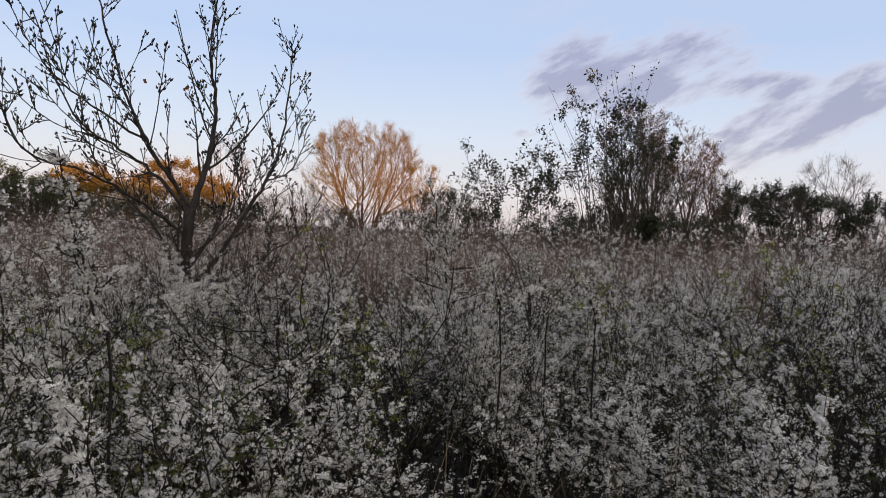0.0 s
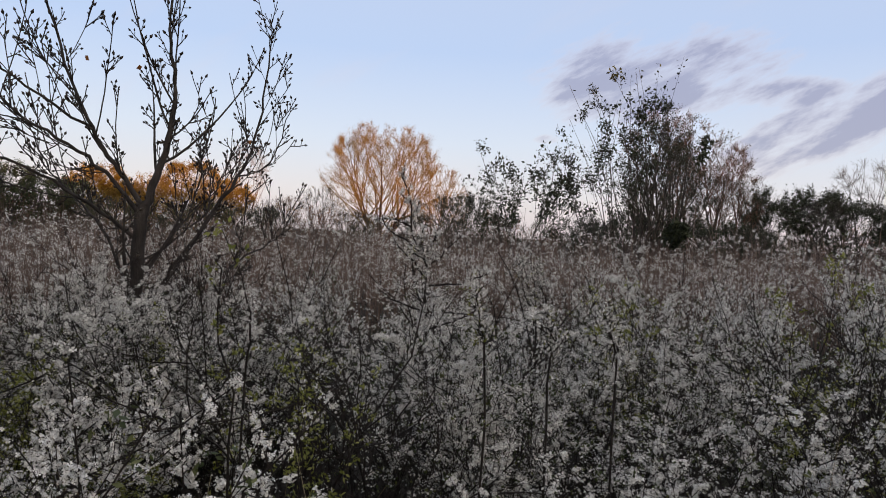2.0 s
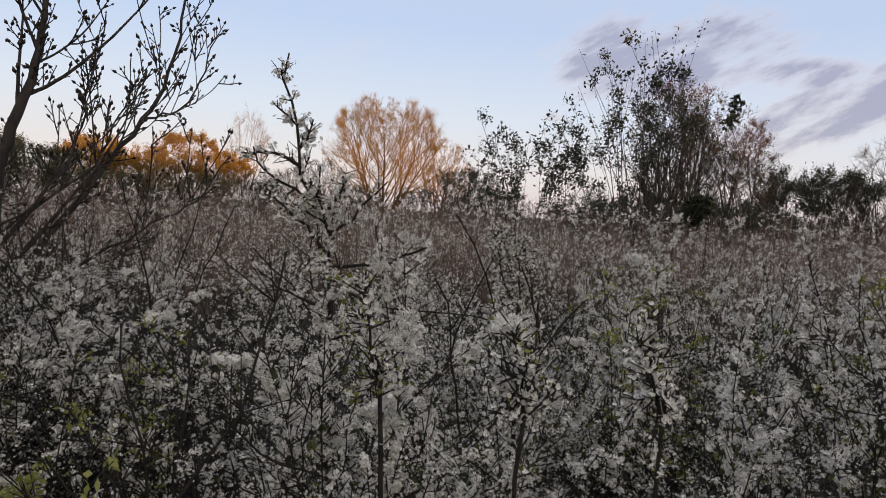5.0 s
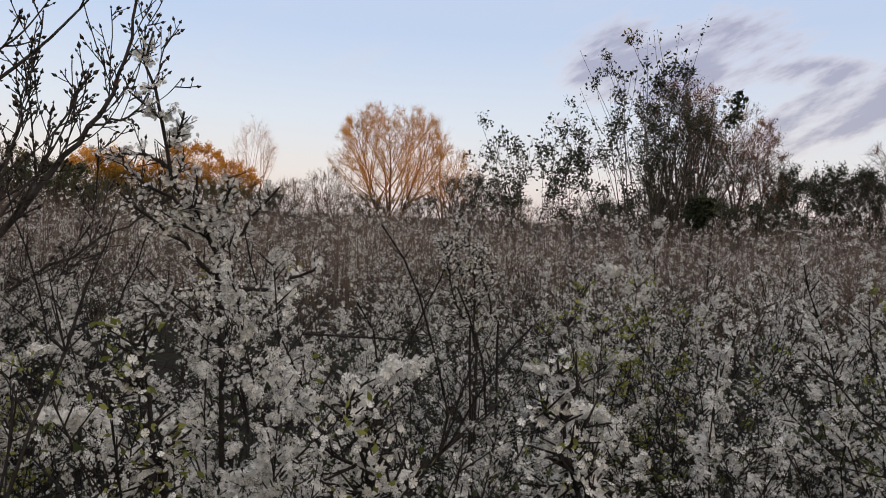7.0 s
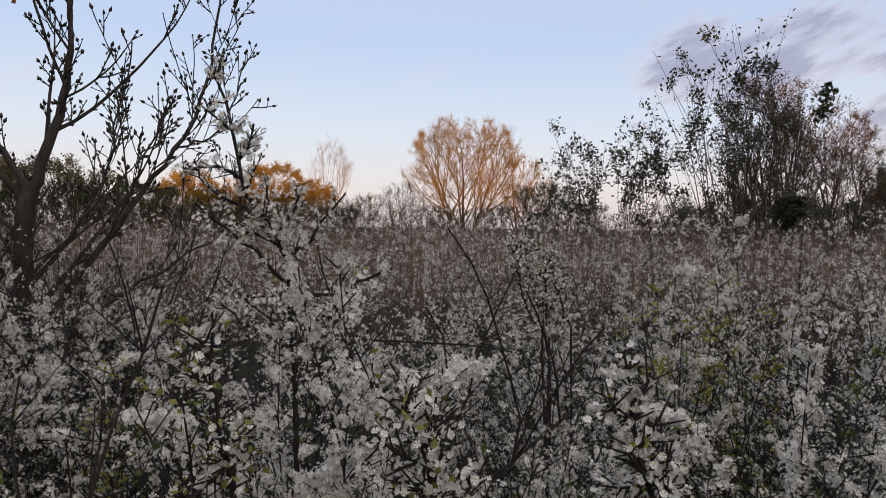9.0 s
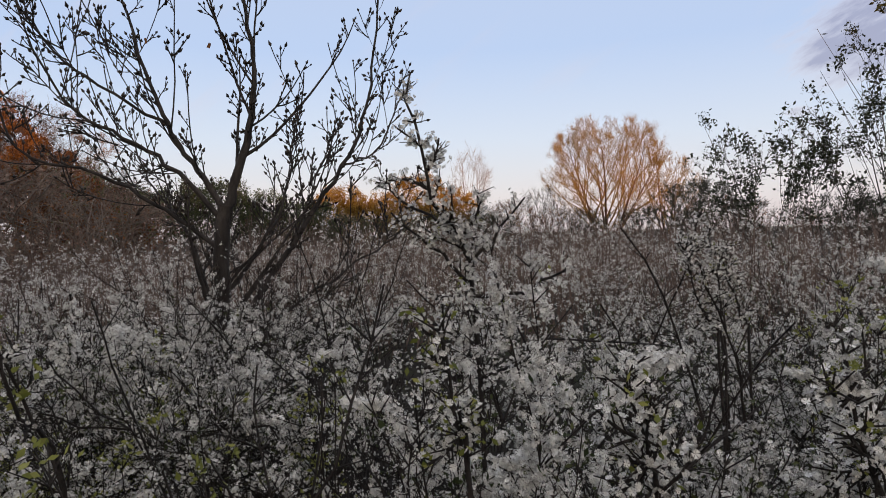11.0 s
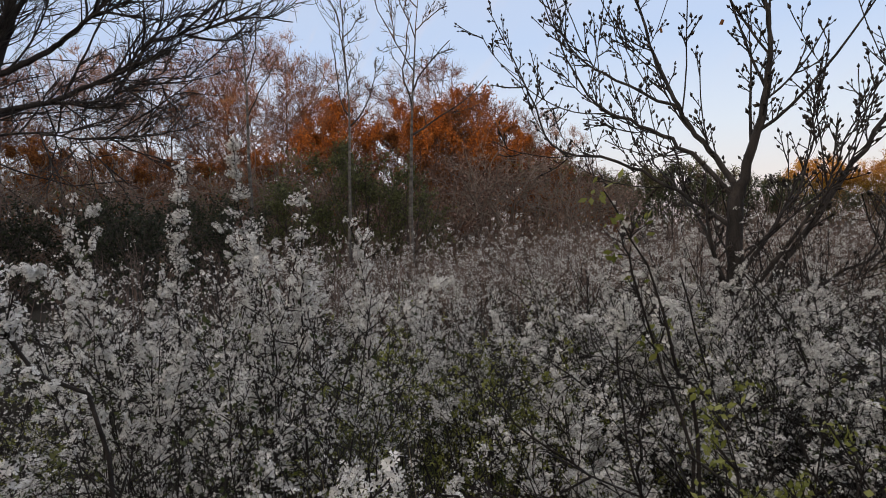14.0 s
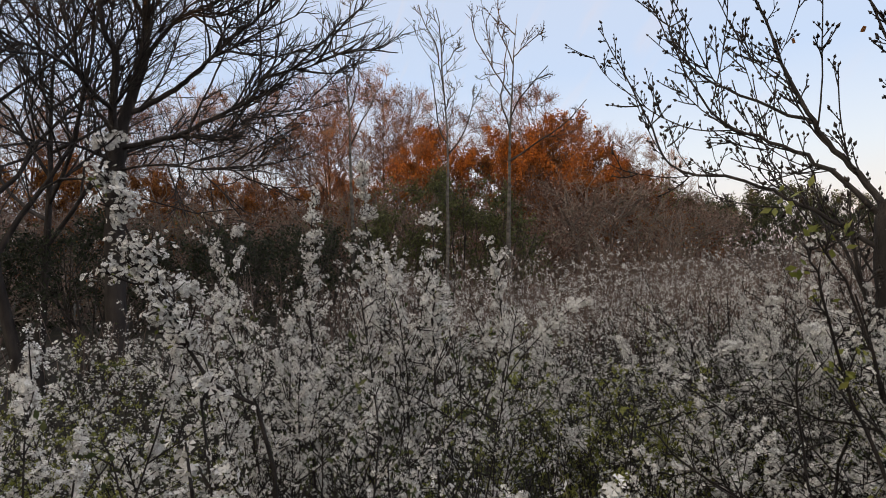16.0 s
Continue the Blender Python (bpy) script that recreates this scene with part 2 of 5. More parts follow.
# ---- mesh tools ----
class Geo:
    """Gathers tubes and leaves, then becomes one mesh."""

    def __init__(self):
        self.v, self.f, self.n = [], [], 0

    def add(self, verts, faces):
        self.v.append(np.asarray(verts, float).reshape(-1, 3))
        self.f.extend([tuple(i + self.n for i in face) for face in faces])
        self.n += len(self.v[-1])

    def many(self, verts, template_faces):
        """verts: count x k x 3, each with the same faces."""
        c, k, _ = verts.shape
        self.v.append(verts.reshape(-1, 3))
        tf = np.asarray(template_faces)
        allf = (tf[None] + (np.arange(c) * k)[:, None, None] + self.n).reshape(-1, tf.shape[1])
        self.f.extend(map(tuple, allf.tolist()))
        self.n += c * k

    def tube(self, pts, radii, sides):
        pts = np.asarray(pts, float)
        k = len(pts)
        d = np.gradient(pts, axis=0)
        d /= np.linalg.norm(d, axis=1, keepdims=True) + 1e-9
        ref = np.array([0.0, 0.0, 1.0]) if abs(d[0][2]) < 0.8 else np.array([1.0, 0.0, 0.0])
        u = np.cross(d, ref)
        u /= np.linalg.norm(u, axis=1, keepdims=True) + 1e-9
        w = np.cross(d, u)
        a = np.arange(sides) * (2 * math.pi / sides)
        ring = pts[:, None] + np.asarray(radii, float)[:, None, None] * (np.cos(a)[None, :, None] * u[:, None] + np.sin(a)[None, :, None] * w[:, None])
        faces = []
        for i in range(k - 1):
            for j in range(sides):
                j2 = (j + 1) % sides
                faces.append((i * sides + j, i * sides + j2, (i + 1) * sides + j2, (i + 1) * sides + j))
        self.add(ring.reshape(-1, 3), faces)

    def mesh(self, name, mat, smooth=True):
        me = bpy.data.meshes.new(name)
        v = np.concatenate(self.v) if self.v else np.zeros((0, 3))
        me.from_pydata(v.tolist(), [], self.f)
        me.materials.append(mat)
        if smooth:
            me.shade_smooth()
        me.update()
        return me


def part(name, geo, mat, parent, label="", smooth=True):
    """One mesh object under a thing."""
    ob = new(name, geo.mesh(name, mat, smooth))
    ob.parent = parent
    if label:
        tagged(ob, label)
    return ob


def curve(points, k, wob=0.0, rng=None):
    """A smooth line of k points through a few given ones."""
    p = np.asarray(points, float)
    t = np.linspace(0, len(p) - 1, k)
    q = np.empty((k, 3))
    for n_, s in enumerate(t):
        i = min(int(s), len(p) - 2)
        u = s - i
        a, b, c, d = p[max(i - 1, 0)], p[i], p[i + 1], p[min(i + 2, len(p) - 1)]
        q[n_] = 0.5 * (2 * b + (c - a) * u + (2 * a - 5 * b + 4 * c - d) * u * u + (3 * b - a - 3 * c + d) * u ** 3)
    if wob:
        q[1:-1] += rng.normal(0, wob, (k - 2, 3))
    return q


def unit(v):
    return v / (np.linalg.norm(v) + 1e-9)


def side_dir(d, angle, spin):
    """A direction that leaves d at an angle."""
    ref = np.array([0.0, 0.0, 1.0]) if abs(d[2]) < 0.9 else np.array([1.0, 0.0, 0.0])
    u = unit(np.cross(d, ref))
    w = np.cross(d, u)
    return unit(d * math.cos(angle) + (u * math.cos(spin) + w * math.sin(spin)) * math.sin(angle))


def rod(start, d, length, k, rng, wob=0.12, lift=0.1):
    """A wandering twig that bends upwards by lift."""
    pts = [np.asarray(start, float)]
    step = length / (k - 1)
    for _ in range(k - 1):
        d = unit(d + rng.normal(0, wob, 3) + np.array([0, 0, lift]))
        pts.append(pts[-1] + d * step)
    return np.array(pts)


def axes(n, rng):
    """n random right-handed frames (n x 3 x 3)."""
    q = rng.normal(0, 1, (n, 4))
    q /= np.linalg.norm(q, axis=1, keepdims=True)
    w, x, y, z = q.T
    return np.stack([np.stack([1 - 2 * (y * y + z * z), 2 * (x * y - z * w), 2 * (x * z + y * w)], -1),
                     np.stack([2 * (x * y + z * w), 1 - 2 * (x * x + z * z), 2 * (y * z - x * w)], -1),
                     np.stack([2 * (x * z - y * w), 2 * (y * z + x * w), 1 - 2 * (x * x + y * y)], -1)], 1)


def facing(normals, rng):
    """Frames whose third axis is the given normal, turned at random about it."""
    nrm = normals / (np.linalg.norm(normals, axis=1, keepdims=True) + 1e-9)
    r = rng.normal(0, 1, nrm.shape)
    u = np.cross(nrm, r)
    u /= np.linalg.norm(u, axis=1, keepdims=True) + 1e-9
    return np.stack([u, np.cross(nrm, u), nrm], 2)


def flower_template(petals):
    """A shallow cup of broad petals."""
    v, f = [(0.0, 0.0, 0.0)], []
    for i in range(petals):
        a = i * 2 * math.pi / petals
        for da, r in ((-0.50, 0.95), (0.50, 0.95)):
            v.append((r * math.cos(a + da), r * math.sin(a + da), 0.30 + 0.06 * (i % 2)))
        f.append((0, 2 * i + 1, 2 * i + 2))
    return np.array(v), np.array(f)


FLOWER = flower_template(5)
FLOWER_FAR = (np.array([(1.0, 0, 0.2), (0.1, 0.9, 0.0), (-0.9, 0.1, 0.25), (-0.1, -0.9, 0.0)]), np.array([(0, 1, 2, 3)]))
LEAF = (np.array([(0, 0, 0), (0.45, 0.26, 0.06), (1.0, 0, 0.16), (0.45, -0.26, 0.06)]), np.array([(0, 1, 2, 3)]))


def scatter(geo, template, centres, frames_, sizes):
    tv, tf = template
    verts = np.einsum("nij,kj->nki", frames_, tv) * np.asarray(sizes)[:, None, None] + centres[:, None]
    geo.many(verts, tf)


def polyline_points(lines, count, rng, bias=1.0):
    """count random points on a set of polylines, longer ones drawn more often."""
    seg_a = np.concatenate([l[:-1] for l in lines])
    seg_b = np.concatenate([l[1:] for l in lines])
    ln = np.linalg.norm(seg_b - seg_a, axis=1)
    i = rng.choice(len(ln), count, p=ln / ln.sum())
    u = rng.random((count, 1))
    return seg_a[i] * (1 - u) + seg_b[i] * u


# ---- ground ----
def ground():
    geo = Geo()
    ticks = np.concatenate([-np.geomspace(2500, 14, 34), np.linspace(-13, 13, 70), np.geomspace(14, 2500, 34)])
    xs = ticks
    ys = ticks + 6
    X, Y = np.meshgrid(xs, ys)
    Z = 0.05 * np.sin(X * 0.9 + 1.3) * np.cos(Y * 0.7) + 0.04 * np.sin(X * 2.3 + Y * 1.9) + 0.02 * np.sin(X * 5.1 - Y * 4.3)
    Z -= 0.03
    n = len(xs)
    faces = [(j * n + i, j * n + i + 1, (j + 1) * n + i + 1, (j + 1) * n + i) for j in range(len(ys) - 1) for i in range(n - 1)]
    geo.add(np.stack([X, Y, Z], -1).reshape(-1, 3), faces)
    return tagged(new("ground", geo.mesh("ground", EARTH)), "dark leaf litter and moss under the thicket", "ground", kind="structure")


ground()


# ---- blackthorn bushes ----
FLOWER_MID = flower_template(4)


def bush_lines(rng, height, width, stems, laterals, gap, even=0.55):
    """The rods of a thorn bush: upright stems, laterals that rise beside them, and short spurs all along both."""
    rods, wands, spurs, rich = [], [], [], []
    for _ in range(stems):
        bloom = rng.choice([0.06, 0.4, 1.0, 1.0, 1.8])
        a, r = rng.uniform(0, 2 * math.pi), width * 0.5 * math.sqrt(rng.random())
        base = np.array([0.4 * r * math.cos(a), 0.4 * r * math.sin(a), -0.06])
        h = height * rng.uniform(even, 1.0)
        lean = np.array([math.cos(a), math.sin(a), 0]) * r / h
        st = rod(base, unit(np.array([0, 0, 1.0]) + lean * 0.8), h, 9, rng, 0.15, 0.06)
        rods.append(st)
        wands.append((st[2:], bloom))
        for _ in range(laterals):
            u = rng.uniform(0.12, 0.80)
            i = int(u * 8)
            p = st[i] + (st[i + 1] - st[i]) * (u * 8 - i)
            d = side_dir(unit(st[i + 1] - st[i]), rng.uniform(0.55, 1.25), rng.uniform(0, 6.28))
            w = rod(p, d, h * rng.uniform(0.16, 0.48) * (1.15 - 0.7 * u), 6, rng, 0.20, 0.12)
            rods.append(w)
            wands.append((w[1:], bloom * rng.choice([0.15, 0.7, 1.0, 1.5])))
    for w, bloom in wands:
        ln = np.linalg.norm(w[-1] - w[0])
        for s in range(max(2, int(ln / gap))):
            u = rng.random() * 0.999 * (len(w) - 1)
            i = int(u)
            p = w[i] + (w[i + 1] - w[i]) * (u - i)
            d = side_dir(unit(w[i + 1] - w[i]), rng.uniform(0.7, 1.3), rng.uniform(0, 6.28))
            spurs.append(np.array([p, p + d * (rng.uniform(0.010, 0.045) if rng.random() < 0.86 else rng.uniform(0.05, 0.12)) + np.array([0, 0, 0.008])]))
            rich.append(bloom * (0.35 + 0.65 * min(1.0, p[2] / (0.8 * height)) ** 2))
    return rods, spurs, np.array(rich)


def dress(root, rng, rods, spurs, flowers, level, leaves, leaf_mat, lowest, bloom=1.0, stout=1.0):
    """Bark, blossom in tufts and young leaves on a set of rods. level 0 is the finest."""
    height = max(r[:, 2].max() for r in rods)
    wood = Geo()
    for r in rods:
        wood.tube(r, np.linspace(0.0014 + 0.0044 * stout * min(1, (len(r) - 4) / 8), 0.0015 * stout, len(r)), 5 if level == 0 else 3)
    for s in spurs if level < 2 else spurs[::2]:
        wood.tube(s, (0.0019, 0.0010), 3)
    part("woody_frame", wood, THORN_BARK, root)
    a, b = np.array([s[0] for s in spurs]), np.array([s[1] for s in spurs])
    if flowers:
        rich = (rng.random(len(spurs)) ** 1.4 + 0.02) * bloom
        rich[a[:, 2] < height * lowest * rng.uniform(0.6, 1.6, len(spurs))] = 0.0
        if rich.sum() == 0:
            rich[:] = 1.0
        i = rng.choice(len(spurs), flowers, p=rich / rich.sum())
        u = rng.uniform(0.35, 1.1, (flowers, 1))
        off = rng.normal(0, 1, (flowers, 3))
        off /= np.linalg.norm(off, axis=1, keepdims=True)
        lo, hi = ((0.0046, 0.0066), (0.0048, 0.0070), (0.0074, 0.0108))[level]
        pos = a[i] * (1 - u) + b[i] * u + off * rng.uniform(0.003, 0.016, (flowers, 1))
        blossom = Geo()
        scatter(blossom, (FLOWER, FLOWER_MID, FLOWER_FAR)[level], pos, facing(off + np.array([0, 0, 0.35]), rng), rng.uniform(lo, hi, flowers))
        part("blossom", blossom, PETAL, root, "clustered small white five-petalled flowers", smooth=False)
    if leaves:
        c = b[rng.integers(0, len(b), max(1, leaves // 5))]
        c = np.repeat(c, 5, axis=0) + rng.normal(0, 0.010, (len(c) * 5, 3))
        lf = Geo()
        scatter(lf, LEAF, c, axes(len(c), rng), rng.uniform(0.012, 0.026, len(c)) * (0.65 if stout > 1 and flowers > 100 else 1.3 if stout > 1 else 1.0))
        part("foliage", lf, leaf_mat, root, "sparse small young leaves", smooth=False)


def thorn_bush(seed, width, stems, laterals, gap, flowers, level, leaves=60, leaf_mat=None, lowest=0.34, even=0.55):
    rng = np.random.default_rng(seed)
    root = new("blackthorn_bush")
    rods, spurs, bloom = bush_lines(rng, 1.5, width, stems, laterals, gap, even)
    dress(root, rng, rods, spurs, flowers, level, leaves, leaf_mat or LEAF_OLIVE, lowest, bloom)
    return root


LEAF_SOFT = material("soft_green_leaf", [(0.25, (0.17, 0.19, 0.040)), (0.55, (0.30, 0.32, 0.080)), (0.8, (0.40, 0.41, 0.14))], 12, 0.55, through_light=0.45, island=0.3)
LEAF_OLIVE = material("olive_young_leaf", [(0.25, (0.035, 0.050, 0.018)), (0.55, (0.075, 0.095, 0.035)), (0.8, (0.15, 0.16, 0.06))], 12, 0.55, through_light=0.35, island=0.3)
FULL = ("blackthorn bush thick with white blossom on dark thorny rods", "blackthorn bush")
THIN = ("tangled grey-brown blackthorn bush with few flowers", "blackthorn bush")
GREENED = ("blackthorn bush with white blossom and fresh yellow-green leaves", "blackthorn bush")
fine_full = [thorn_bush(100 + i, w, st, 5, 0.022, fl, 0, lv) for i, (w, st, fl, lv) in enumerate([(0.8, 7, 4500, 700), (0.9, 8, 4300, 900), (0.7, 6, 4200, 600)])]
full = [thorn_bush(110 + i, w, st, 5, 0.026, fl, 1, lv) for i, (w, st, fl, lv) in enumerate([(0.85, 7, 4300, 800), (0.9, 8, 4000, 1100), (0.75, 6, 4100, 700), (1.0, 8, 3500, 1600)])]
plume = [thorn_bush(120 + i, 0.75, 9, 6, 0.020, 6400, 1, 600, even=0.8) for i in range(2)]
near_plume = [thorn_bush(125 + i, 0.6, 8, 6, 0.018, 6800, 0, 300, even=0.75) for i in range(3)]
greened = [thorn_bush(130 + i, 1.0, 9, 5, 0.03, 2200, 1, 4200, LEAF_SOFT) for i in range(2)]
thin = [thorn_bush(140 + i, 1.3, 13, 9, 0.022, 420, 1, 60) for i in range(2)]
mid_full = [thorn_bush(160 + i, w, 9, 5, 0.03, fl, 2, 500, lowest=0.35) for i, (w, fl) in enumerate([(0.9, 2900), (1.0, 2500), (0.8, 2800)])]
mid_thin = [thorn_bush(170 + i, 1.2, 12, 8, 0.03, 520, 2, 160, lowest=0.3) for i in range(2)]
for group_, (lab, cat) in ((fine_full, FULL), (full, FULL), (plume, FULL), (near_plume, FULL), (greened, GREENED), (thin, THIN), (mid_full, FULL), (mid_thin, THIN)):
    for b in group_:
        tagged(b, lab, cat, group="blackthorn thicket")

HOLLOWS = [(0.05, 0.94), (-0.18, 1.3), (0.0, 2.89), (-0.3, 3.2), (-0.55, 2.1), (-0.25, 2.69)]
rng_place = np.random.default_rng(7)
used = set()


def put(kinds, x, y, tall):
    """Set a bush of one of these kinds, grown to the given height."""
    src = kinds[int(rng_place.integers(0, len(kinds)))]
    turn = pose(x, y, 0, 0, 0, float(rng_place.uniform(0, 360)))
    ob = src
    if src in used:
        ob = copy_thing(src, turn)
    else:
        used.add(src)
        src.matrix_basis = turn
    k = tall / 1.5
    wide = (0.55 + 0.45 * k) * float(rng_place.uniform(0.92, 1.12))
    ob.scale = (wide, wide, k)


def bump_at(x, y, cx, cy, r):
    return math.exp(-((x - cx) ** 2 + (y - cy) ** 2) / (r * r))


WALKED = np.array([(-0.09, -0.35), (-0.06, 0.2), (-0.05, 0.5), (0.1, 0.6), (0.15, 0.95), (0.02, 1.45), (0.0, 1.8), (0.45, 2.1), (0.5, 2.25), (0.36, 2.12), (0.3, 1.95), (0.15, 1.7)])


def bush_height(x, y):
    """How tall the thicket stands: lower where the walk goes, and towards the wood."""
    h = 1.46 + 0.46 * min(1, max(0, (x - 0.9) / 1.6)) + 0.010 * max(0, y - 4)
    h -= 0.30 * min(1, max(0, (-x - 2.2) / 3.0))
    h += 0.10 * math.sin(x * 2.1 + y * 1.3) + 0.08 * math.sin(x * 3.7 - y * 2.9 + 1)
    h += 0.40 * bump_at(x, y, -1.25, 1.75, 0.42)
    h -= 0.40 * bump_at(x, y, -1.20, 4.55, 0.55) + 0.08 * bump_at(x, y, -2.4, 3.3, 1.0)
    off = float(np.hypot(WALKED[:, 0] - x, WALKED[:, 1] - y).min())
    near = 0.62 + 0.12 * (x > 0.3 or x < -0.4) - 0.16 * min(1, max(0, (1.5 - y) / 0.6))
    return min(h, near + 0.50 * max(0, off - 0.30)), off


def in_view(x, y):
    a = math.degrees(math.atan2(-(x - 0.4), y + 1.3))
    return -50 < a < 116


for gy in np.arange(0.35, 10.0, 0.62):
    for gx in np.arange(-9.0, 9.1, 0.62):
        x, y = gx + rng_place.uniform(-0.27, 0.27), gy + rng_place.uniform(-0.27, 0.27)
        d, d0 = math.hypot(x - 0.35, y - 2.0), math.hypot(x + 0.05, y + 0.2)
        if not in_view(x, y) or min(d, d0) > 9.4 or math.hypot(x + 2.60, y - 5.40) < 0.3:
            continue
        if d > 4.6 and d0 > 4.6 and rng_place.random() < 0.40:
            continue
        h, off = bush_height(x, y)
        h *= rng_place.uniform(0.62, 1.12)
        u = rng_place.random()
        if math.hypot(x + 2.60, y - 5.40) < 0.95:
            kinds = thin
            h = rng_place.uniform(1.55, 1.95)
        elif math.hypot(x - -0.59, y - 3.75) < 0.55:
            continue
        elif math.hypot(x + 1.05, y - 4.3) < 1.0:
            kinds = thin
        elif any(math.hypot(x - hx, y - hy) < 0.36 for hx, hy in HOLLOWS):
            kinds = thin
            h *= 0.72
        elif min(d, d0) < 4.3:
            green = 0.42 if math.hypot(x + 2.2, y - 3.2) < 1.15 else 0.10
            kinds = greened if u < green else thin if u < green + (0.40 if x > 1.3 else 0.13) else fine_full if min(d, d0) < 1.5 else full
        else:
            kinds = mid_thin if u < (0.50 if x < -3.5 or x > 2.2 else 0.20) else mid_full
        put(kinds, x, y, max(0.5, h))
for x, y, h in ((-2.66, 2.27, 2.04), (-2.48, 2.01, 1.9), (-2.12, 2.43, 1.76), (-2.95, 2.53, 1.74), (-2.75, 1.77, 1.62), (-1.22, 1.72, 1.80), (-1.0, 1.62, 1.62), (-2.45, 4.83, 1.52), (-2.1, 4.56, 1.54),
                (-2.35, 5.05, 1.6), (1.28, 1.34, 1.5), (1.55, 1.1, 1.47), (-2.78, 4.67, 1.48), (-2.15, 5.05, 1.48), (-3.1, 4.83, 1.42), (-1.45, 4.07, 1.47), (-1.95, 4.45, 1.52), (-0.45, 3.74, 1.37),
                (1.15, 3.48, 1.52), (1.9, 4.07, 1.87), (2.6, 3.36, 1.92), (1.4, 5.05, 1.82), (-1.75, 2.38, 1.44), (-1.9, 1.74, 1.47), (-0.12, 3.61, 1.7), (0.12, 3.68, 1.52), (0.1, 1.52, 0.87),
                (0.65, 1.59, 0.87), (0.55, 2.85, 1.02), (0.95, 2.61, 1.02), (1.25, 2.22, 1.14), (-0.3, 1.81, 1.04), (-0.4, 2.34, 1.14), (1.5, 2.97, 1.32), (0.9, 3.2, 1.17), (0.36, 3.54, 1.27), (0.56, 3.72, 1.30), (0.72, 3.91, 1.32), (0.22, 3.47, 1.28), (-1.18, 4.08, 1.26), (-1.28, 4.22, 1.46), (-1.62, 4.30, 1.42), (-1.92, 4.12, 1.50), (-2.25, 4.07, 1.56), (-1.22, 3.26, 1.24),
                (-1.42, 3.65, 1.30), (-1.82, 3.53, 1.34), (-1.55, 3.05, 1.20), (-2.69, 3.98, 1.48), (-2.85, 3.45, 1.46), (1.10, 4.55, 1.42),
                (0.85, 5.10, 1.46), (1.65, 5.35, 1.60), (0.10, 4.85, 1.38), (0.45, 5.45, 1.46), (1.25, 5.95, 1.60)):
    put(near_plume if h < 1.4 and y < 3.7 else plume, x, y, h)
for b in fine_full + full + plume + near_plume + greened + thin + mid_full + mid_thin:
    if b not in used:
        put([b], 8.6 + 0.3 * len(used), 9.5, 1.6)


def bare_tangle(x, y):
    """An old blackthorn of long arching dark boughs with hardly a flower."""
    rng = np.random.default_rng(180)
    root = tagged(new("blackthorn_bush"), "old bare blackthorn with long dark arching boughs", "blackthorn bush", group="blackthorn thicket")
    root.location = (x, y, 0)
    rods, spurs = [], []
    for k in range(16):
        a = k * 0.39 + rng.uniform(-0.2, 0.2)
        b = rod((0.12 * math.cos(a), 0.12 * math.sin(a), -0.05), unit(np.array([math.cos(a) * 0.55, math.sin(a) * 0.55, 1.0])), rng.uniform(1.3, 1.85), 11, rng, 0.10, -0.055)
        rods.append(b)
        for _ in range(9):
            i = int(rng.integers(2, 10))
            w = rod(b[i], side_dir(unit(b[i] - b[i - 1]), rng.uniform(0.5, 1.1), rng.uniform(0, 6.28)), rng.uniform(0.25, 0.7), 7, rng, 0.14, 0.04)
            rods.append(w)
            for _ in range(14):
                j = int(rng.integers(1, 6))
                spurs.append(np.array([w[j], w[j] + side_dir(unit(w[j] - w[j - 1]), rng.uniform(0.6, 1.2), rng.uniform(0, 6.28)) * rng.uniform(0.02, 0.14)]))
    dress(root, rng, rods, spurs, 700, 1, 200, LEAF_OLIVE, 0.3, stout=1.8)


bare_tangle(-0.59, 3.75)


